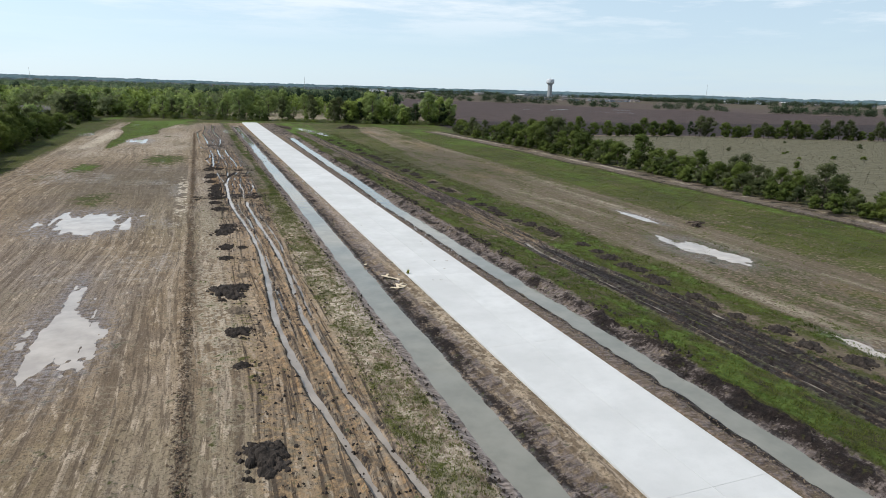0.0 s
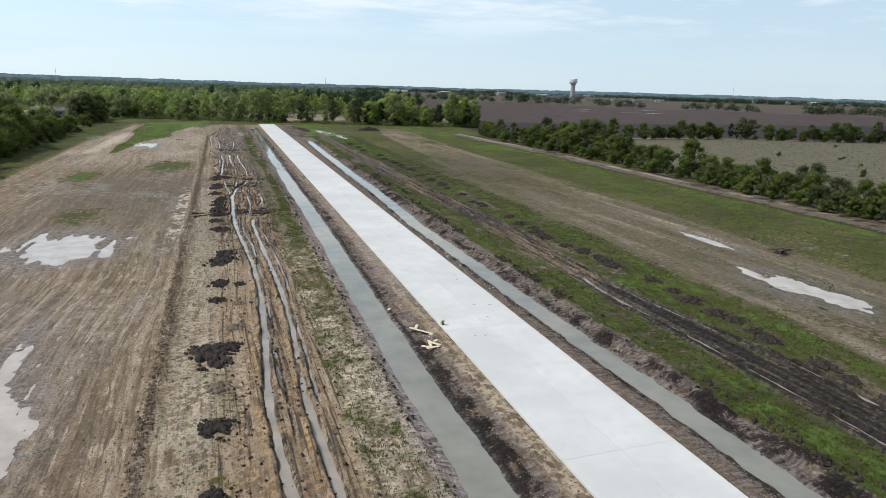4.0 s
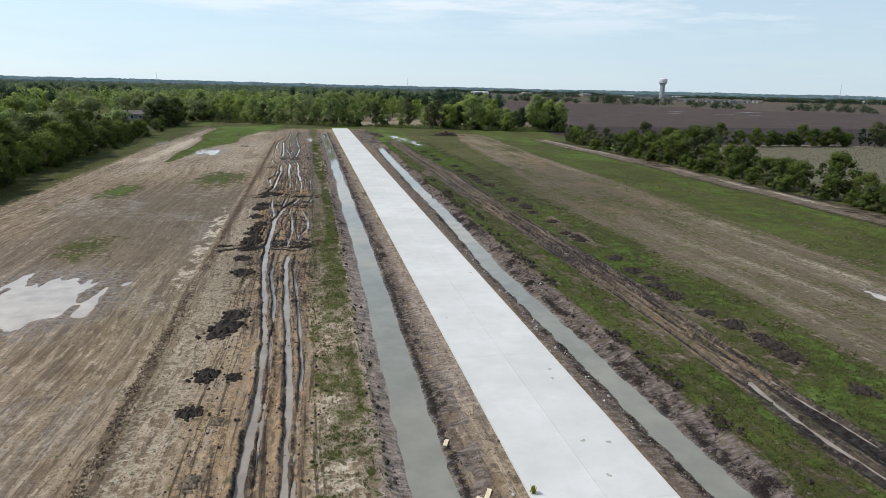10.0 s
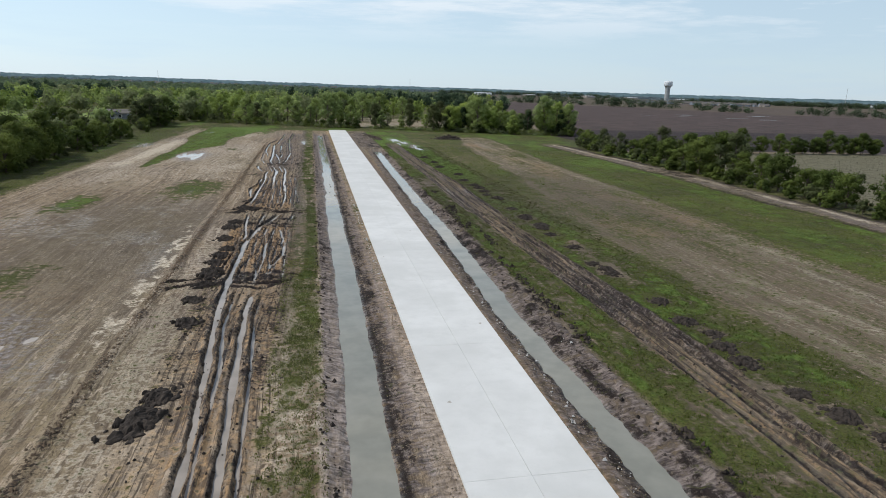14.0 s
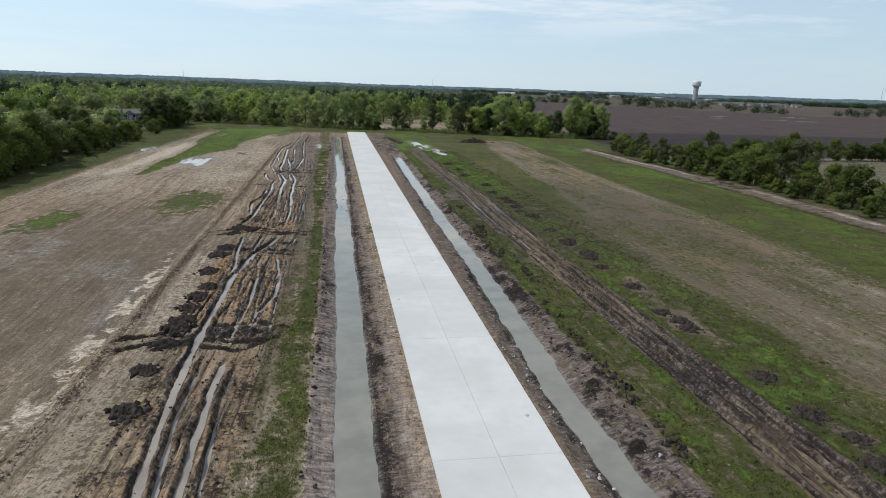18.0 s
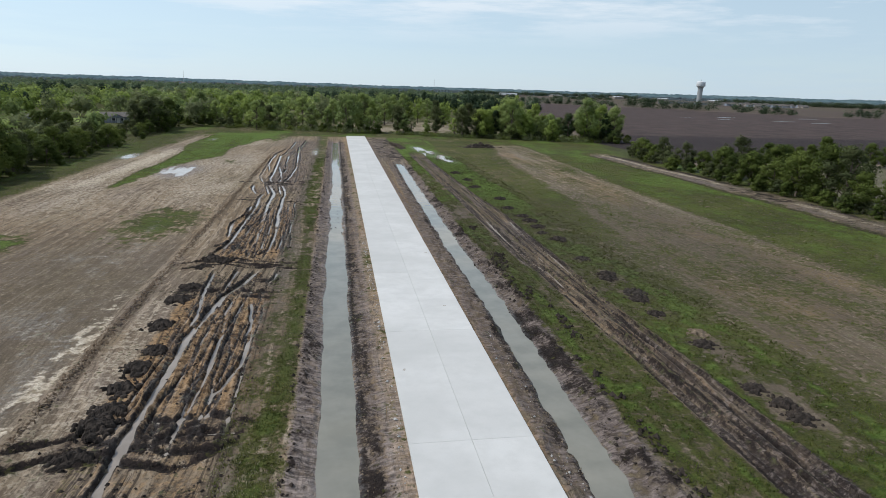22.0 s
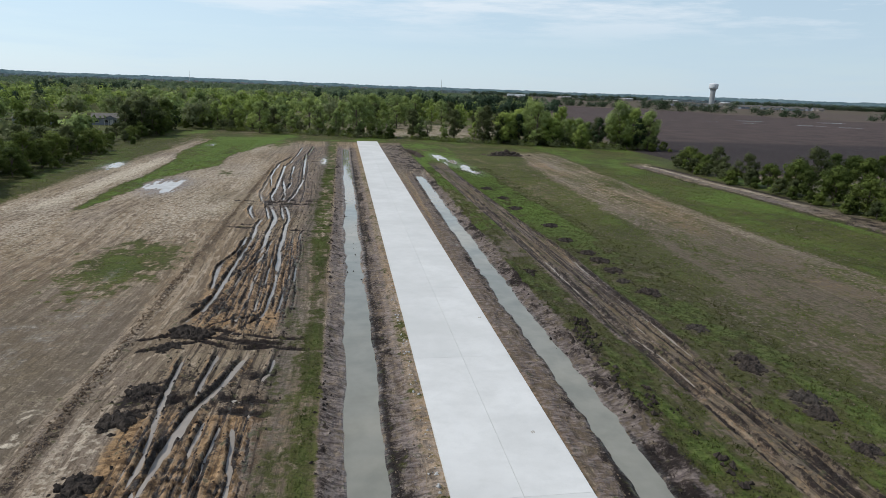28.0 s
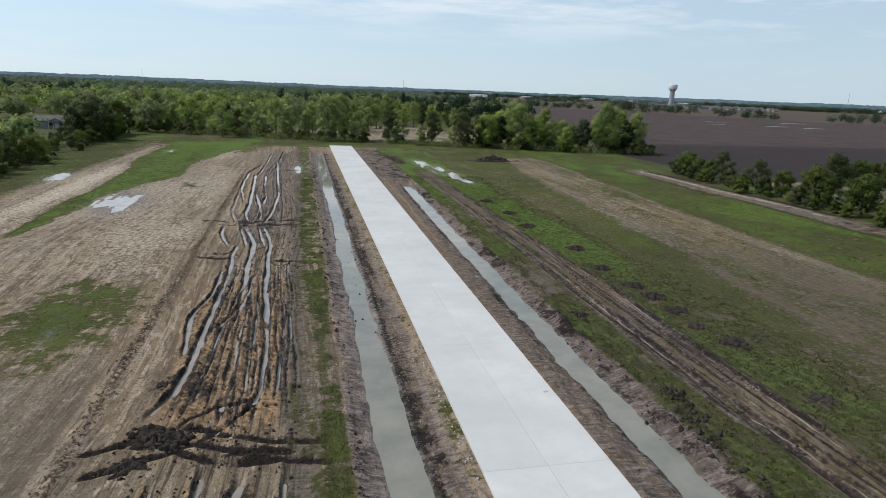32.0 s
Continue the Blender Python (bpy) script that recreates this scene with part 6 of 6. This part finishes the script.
for bearing, away, size in ((31.1, 1980, 0.75), (40.6, 2080, 0.65), (44.8, 2060, 0.65), (46.3, 2100, 0.60), (48.1, 2000, 0.90), (50.5, 2120, 0.60), (55.0, 1950, 0.95), (58.5, 2050, 0.65), (36.5, 2140, 0.60), (23.5, 2230, 0.75), (18.5, 2240, 0.65), (27.0, 2220, 0.65), (14.5, 2240, 0.60)):
    settle(halls, away * math.sin(radians(bearing)), away * math.cos(radians(bearing)), "commercial buildings toward the horizon", size)
for k in range(26):
    settle(far_houses, br.uniform(-700, 100), br.uniform(2350, 2900), "houses on the far rise")


def mast(x, y, high):
    root = tagged(new("radio_mast"), "thin lattice radio mast on the horizon", "mast")
    root.location = (x, y, float(ground_z(x, y)))
    bm = bmesh.new()
    tube(bm, [(0, 0, -1), (0, 0, high)], [0.7, 0.35], 5)
    part("pole", bm, COLUMN_GREY, root)


for x, y, high in ((-560, 2600, 46), (1750, 1900, 60), (330, 2300, 45)):
    mast(x, y, high)


# ---- loose things by the road ----
def board(x, y, turn, length, width=0.24, tilt=0.0, lift=0.0):
    bm = bmesh.new()
    box(bm, -length / 2, length / 2, -width / 2, width / 2, 0, 0.045, 0.006)
    me = bpy.data.meshes.new("board")
    bm.to_mesh(me)
    bm.free()
    me.materials.append(LUMBER)
    ob = new("board", me)
    ob.matrix_world = pose(x, y, float(ground_z(x, y)) + 0.03 + lift, 0, tilt, turn)
    tagged(ob, "pale sawn lumber board dropped on the ditch bank", "board", "boards dropped beside the road")


for x, y, turn, length, tilt, lift in ((-5.55, 59.3, 62, 0.75, -4, 0.05), (-5.75, 58.6, -38, 1.25, 8, 0.10), (-5.2, 58.0, -36, 1.0, 8, 0.10), (-5.5, 55.7, 82, 1.2, -3, 0.06), (-5.15, 55.5, 118, 1.1, 4, 0.06),
                                       (-5.95, 55.5, 128, 0.7, 6, 0.04), (-5.5, 54.8, 20, 1.3, 5, 0.08), (-4.9, 57.3, 60, 0.4, 0, 0.04), (-4.95, 56.0, 40, 0.45, 0, 0.05), (-6.6, 64.4, 70, 0.9, 10, 0.08)):
    board(x, y, turn, length, tilt=tilt, lift=lift)


def stake(x, y, high=0.95, lean=0.0):
    root = tagged(new("survey_stake"), "thin weathered wooden survey stake in the road verge", "stake", "survey stakes along the road")
    root.matrix_world = pose(x, y, float(ground_z(x, y)), lean, lean * 0.7, 20)
    bm = bmesh.new()
    box(bm, -0.022, 0.022, -0.012, 0.012, -0.2, high)
    for v in bm.verts:
        if v.co.z < -0.1:
            v.co.x *= 0.2
    part("lath", bm, LATH, root)


for x, y, lean in ((-4.55, 66.3, 2), (-4.7, 81.4, -3), (-4.55, 96.5, 2), (-4.6, 111.6, -2), (-4.55, 122.7, 4), (-4.65, 126.8, -2), (-4.6, 142.0, 3), (-4.6, 157.0, -2)):
    stake(x, y, lean=lean)


def sprout(x, y):
    """The yellow-green tuft that stands on the slab's edge."""
    root = tagged(new("weed_tuft"), "yellow-green weed tuft standing on the slab edge", "plant")
    root.location = (x, y, 0.0)
    bm = bmesh.new()
    r = random.Random(3)
    for k in range(46):
        a, h = r.uniform(0, 6.283), r.uniform(0.25, 0.52)
        base = Vector((r.uniform(-0.1, 0.1), r.uniform(-0.1, 0.1), -0.02))
        tip = base + Vector((math.cos(a) * 0.13, math.sin(a) * 0.13, h))
        side = Vector((-math.sin(a), math.cos(a), 0)) * 0.035
        vs = [bm.verts.new(p) for p in (base - side * 0.5, base + side * 0.5, base.lerp(tip, 0.6) + side, tip, base.lerp(tip, 0.6) - side)]
        bm.faces.new(vs)
    part("leaves", bm, SPROUT_LEAF, root)


SPROUT_LEAF = leaf_material("sprout_leaf", (0.20, 0.22, 0.02), (0.36, 0.36, 0.05), (0.3, 0.3, 0.04))
sprout(-3.42, 58.75)
mound(-3.55, 63.7, 0.22, MOUNDS_GREY, "small lump of mud on the slab edge", group="mud lumps by the road")


def brush_pile(x, y, long, wide, high, seed, label, turn=0.0, count=120):
    root = tagged(new("brush_pile"), label, "brush pile")
    root.matrix_world = pose(x, y, float(ground_z(x, y)), 0, 0, turn)
    r = random.Random(seed)
    for k in range(count):
        bm = bmesh.new()
        px, py = r.gauss(0, long * 0.22), r.gauss(0, wide * 0.22)
        top = high * max(0.1, 1 - (2 * px / long) ** 2) * max(0.2, 1 - (2 * py / wide) ** 2)
        a, l = r.uniform(0, 6.283), r.uniform(0.8, 2.6)
        way = Vector((math.cos(a), math.sin(a), r.uniform(-0.25, 0.35))) * l / 2
        c = Vector((px, py, r.uniform(0.05, 1.0) * top))
        rad = r.uniform(0.03, 0.13)
        tube(bm, [c - way, c + Vector((0, 0, r.uniform(-0.1, 0.15))), c + way], [rad, rad * 0.9, rad * 0.5], 5)
        part("branch", bm, DEADWOOD, root)
    bm = bmesh.new()
    n = 28
    grid = [[bm.verts.new((long * 0.46 * (i / n * 2 - 1), wide * 0.46 * (j / 10 * 2 - 1), -0.1 + max(0, (1 - (i / n * 2 - 1) ** 2) * (1 - (j / 10 * 2 - 1) ** 2)) * high * (0.75 + 0.7 * noise.noise(Vector((i * 0.5, j * 0.6, seed)))))) for i in range(n + 1)] for j in range(11)]
    for j in range(10):
        for i in range(n):
            bm.faces.new((grid[j][i], grid[j][i + 1], grid[j + 1][i + 1], grid[j + 1][i]))
    part("soil_base", bm, CLOD, root, "dark root-bound soil")


brush_pile(40.5, 287, 13.0, 4.2, 1.7, 5, "long dark pile of cleared brush and roots", 2)
brush_pile(12.5, 288, 3.0, 26.0, 0.5, 6, "scattered grey branches beside the road end", 6, 160)
brush_pile(46.2, 71.0, 1.8, 1.4, 0.8, 7, "small dark stump with roots in the field", 20, 26)


# ---- fine stuff: clods, crumbs, grass ----
def scatter_clods(name, xy, sizes, material, label, seed):
    """Broken clods, each an uneven eight-faced lump."""
    r = np.random.RandomState(seed)
    base = np.array([(1, 0, 0), (-1, 0, 0), (0, 1, 0), (0, -1, 0), (0, 0, 1), (0, 0, -0.6)], float)
    faces = np.array([(0, 2, 4), (2, 1, 4), (1, 3, 4), (3, 0, 4), (2, 0, 5), (1, 2, 5), (3, 1, 5), (0, 3, 5)])
    n = len(xy)
    v = base[None] * r.uniform(0.55, 1.3, (n, 6, 1)) + r.uniform(-0.25, 0.25, (n, 6, 3))
    a = r.uniform(0, 6.283, n)
    rot = np.stack([np.stack([np.cos(a), -np.sin(a)], -1), np.stack([np.sin(a), np.cos(a)], -1)], 1)
    v[..., :2] = np.einsum("nij,nkj->nki", rot, v[..., :2])
    v *= sizes[:, None, None]
    v[..., 0] += xy[:, 0, None]
    v[..., 1] += xy[:, 1, None]
    v[..., 2] += (ground_z(xy[:, 0], xy[:, 1]) + sizes * 0.25)[:, None]
    f = (faces[None] + 6 * np.arange(n)[:, None, None]).reshape(-1, 3)
    tagged(new(name, mesh_from(name, v.reshape(-1, 3), f, material)), label, "clods", kind="stuff")


sr = np.random.RandomState(8)


def mud_print(q, r):
    """Overlapping low lumps, a centimetre high, pressed on the slab."""
    v, f = [], []
    for x, y in q:
        n, size, base = 9, r.uniform(0.05, 0.11), len(v)
        for k in range(n):
            a = 2 * math.pi * k / n
            d = size * r.uniform(0.6, 1.3)
            v.append((x + d * math.cos(a), y + 1.3 * d * math.sin(a), -0.002))
        v.append((x, y, r.uniform(0.008, 0.016)))
        f += [(base + k, base + (k + 1) % n, base + n) for k in range(n)]
    return np.array(v), np.array(f)



def spread(n, x0, x1, y0, y1):
    return np.stack([sr.uniform(x0, x1, n), y0 + (y1 - y0) * sr.rand(n) ** 1.25], 1)


p = spread(6500, -25.6, -24.4, 20, 255)
p[:, 0] = sr.normal(-25.0, 0.27, len(p))
scatter_clods("berm_clods", p, 0.02 + 0.10 * sr.rand(len(p)) ** 2.2, CLOD_BROWN, "row of small grey clods scraped up along the field", 1)
p = np.concatenate([spread(1000, 8.0, 9.8, 15, 240), spread(1500, -10.6, -9.6, 20, 280)])
scatter_clods("ditch_clods", p, 0.025 + 0.17 * sr.rand(len(p)) ** 4, CLOD, "dark clods along the ditch banks", 2)
p = np.concatenate([np.stack([sr.normal(4.9, 0.4, 170), sr.uniform(62, 125, 170)], 1), np.stack([sr.normal(-4.1, 0.12, 160), sr.uniform(100, 160, 160)], 1), np.stack([sr.normal(8.55, 0.25, 8), sr.normal(91.3, 0.45, 8)], 1), np.stack([sr.normal(-5.1, 0.4, 40), sr.normal(56.5, 1.1, 40)], 1)])
scatter_clods("rubble", p, 0.03 + 0.11 * sr.rand(len(p)) ** 2.5, RUBBLE, "pale broken concrete and stones on the ditch banks", 7)
p = np.concatenate([np.stack([sr.normal(6.45, 0.12, 5), sr.normal(103.8, 0.15, 5)], 1), np.stack([sr.normal(-7.6, 0.5, 90), sr.uniform(160, 215, 90)], 1)])
scatter_clods("ditch_lumps", p, 0.06 + 0.13 * sr.rand(len(p)), CLOD, "dark mud lumps breaking the ditch water", 8)
p = np.concatenate([spread(2600, -6.3, -3.9, 18, 280), spread(3000, 3.9, 5.8, 15, 250)])
scatter_clods("bank_crumbs", p, sr.uniform(0.02, 0.085, len(p)), CLOD_TAN, "tan clay crumbs on the banks by the slab", 3)
p = np.concatenate([spread(5200, -21.2, -13.0, 22, 250), np.stack([sr.normal(-18, 2.3, 500), sr.choice([109.6, 136.3, 146.6], 500) + sr.normal(0, 1.3, 500)], 1)])
scatter_clods("rut_clods", p, 0.02 + 0.12 * sr.rand(len(p)) ** 2.5, CLOD, "dark mud lumps thrown up between the ruts", 4)
p = np.concatenate([spread(9000, -60, -26, 20, 230), spread(5000, 24, 48, 25, 200), spread(3000, -24.4, -19.6, 20, 200)])
p = p[cover_at("wet", p[:, 0], p[:, 1]) < 0.2]
scatter_clods("field_crumbs", p, 0.015 + 0.075 * sr.rand(len(p)) ** 3, CLOD_TAN, "scattered crumbs on the bare field", 5)
spots = ((2.6, 72.0), (2.2, 70.5), (1.0, 62.7), (2.4, 62.4), (1.0, 59.5), (-1.7, 55.8), (-0.8, 55.7), (-2.6, 83.0), (2.9, 96.0), (-2.9, 118.0), (2.2, 131.0), (3.1, 150.0))
for x, y in spots:
    q = np.array([(x, y)]) + sr.normal(0, 0.07, (6, 2))
    flat = new("mud_spot", mesh_from("mud_spot", *mud_print(q, sr), DRIED_MUD))
    tagged(flat, "small dried splash of mud on the concrete", "mud", "mud splashes on the concrete")
p = np.concatenate([np.stack([sr.normal(10.3, 0.35, 1500), sr.uniform(30, 150, 1500)], 1), np.stack([sr.normal(11.7, 0.3, 700), sr.uniform(122, 165, 700)], 1)])
p = p[fbm(p[:, 0] * 0.5, p[:, 1] * 0.35, 63, 3) > 0.03]
scatter_clods("bank_edge_clods", p, 0.04 + 0.24 * sr.rand(len(p)) ** 2.5, CLOD, "dark clods along the top of the ditch bank", 9)
p = spread(900, 14.2, 19.0, 15, 230)
scatter_clods("lane_clods", p, sr.uniform(0.03, 0.12, len(p)), CLOD, "dark lumps along the wheel lane", 6)


def scatter_grass(name, xy, high, material, label, seed, blades=5):
    r = np.random.RandomState(seed)
    n = len(xy)
    m = n * blades
    at = np.repeat(xy, blades, 0) + r.normal(0, 0.09, (m, 2))
    z = ground_z(at[:, 0], at[:, 1]) - 0.02
    h = np.repeat(high, blades) * r.uniform(0.5, 1.2, m)
    a = r.uniform(0, 6.283, m)
    out = r.uniform(0.2, 0.8, m) * h
    w = 0.028 + 0.10 * h * r.uniform(0.5, 1, m)
    sx, sy = -np.sin(a) * w, np.cos(a) * w
    v = np.empty((m, 3, 3))
    v[:, 0] = np.stack([at[:, 0] - sx, at[:, 1] - sy, z], 1)
    v[:, 1] = np.stack([at[:, 0] + sx, at[:, 1] + sy, z], 1)
    v[:, 2] = np.stack([at[:, 0] + np.cos(a) * out, at[:, 1] + np.sin(a) * out, z + h], 1)
    tagged(new(name, mesh_from(name, v.reshape(-1, 3), np.arange(3 * m).reshape(-1, 3), material)), label, "grass", kind="stuff")


def grassy(n, x0, x1, y0, y1, bar):
    p = spread(n, x0, x1, y0, y1)
    c = cover_at("grass", p[:, 0], p[:, 1]) + 0.9 * fbm(p[:, 0] * 0.5, p[:, 1] * 0.5, 66, 3)
    return p[c > bar]


# Olive blades for the farther strip, with cloud shade in their colour.
SHADED_GRASS = leaf_material("shaded_grass_blade", (0.022, 0.026, 0.008), (0.062, 0.070, 0.022), (0.066, 0.067, 0.022))
east = grassy(52000, 9.6, 28, 15, 255, 0.6)
heaps = np.array(EAST_HEAPS)
east = east[np.min(np.hypot(east[:, None, 0] - heaps[None, :, 0], east[:, None, 1] - heaps[None, :, 1]), 1) > 0.95]
far_on = east[:, 1] + sr.normal(0, 12, len(east)) > 124
scatter_grass("grass_worn", east[far_on], sr.uniform(0.06, 0.18, int(far_on.sum())), SHADED_GRASS, "worn olive grass beside the wheel lane, its colour darkened for cloud shade", 16, 4)
p = grassy(18000, -13.2, -10.3, 20, 250, 0.7)
p = p[(p[:, 0] > -11.8) | (p[:, 1] < 112) | (p[:, 1] > 172)]
scatter_grass("grass_verge", p, sr.uniform(0.05, 0.15, len(p)), VERGE, "mottled green weeds along the ditch verge", 17, 4)
p = np.concatenate([east[~far_on], grassy(5000, -24, -19, 22, 140, 0.55)])
scatter_grass("grass_strip", p, sr.uniform(0.06, 0.20, len(p)), GRASS, "short weedy grass on the verges", 11, 4)
FIELD_GRASS = leaf_material("field_grass_blade", (0.048, 0.066, 0.013), (0.112, 0.140, 0.033), (0.110, 0.128, 0.032))
p = np.concatenate([grassy(26000, 28, 72, 50, 260, 0.6), grassy(7000, -62, -26, 60, 260, 0.8), grassy(14000, -73, -53, 110, 335, 0.6), grassy(6000, -52, -36, 195, 320, 0.7)])
scatter_grass("grass_field", p, sr.uniform(0.08, 0.22, len(p)), FIELD_GRASS, "patchy short grass across the fields", 12, 4)
p = grassy(5000, -14, -10.2, 20, 110, 0.25)
scatter_grass("grass_dry", p, sr.uniform(0.05, 0.16, len(p)), STRAW, "dry straw-coloured grass on the sandy verge", 13, 4)
p = grassy(5600, -14.0, -10.2, 20, 118, -0.2)
scatter_grass("grass_tufts", p, sr.uniform(0.06, 0.17, len(p)), TUFT, "yellow-green tufts on the sandy verge", 15, 5)
p = spread(9000, 96, 300, 60, 250)
p = p[p[:, 1] < np.interp(p[:, 0], [95, 190, 280, 700], [240, 243, 214, 60])]
scatter_grass("grass_scrub", p, sr.uniform(0.2, 0.5, len(p)), STRAW_DULL, "tall pale dry grass in the scrub field", 14, 4)
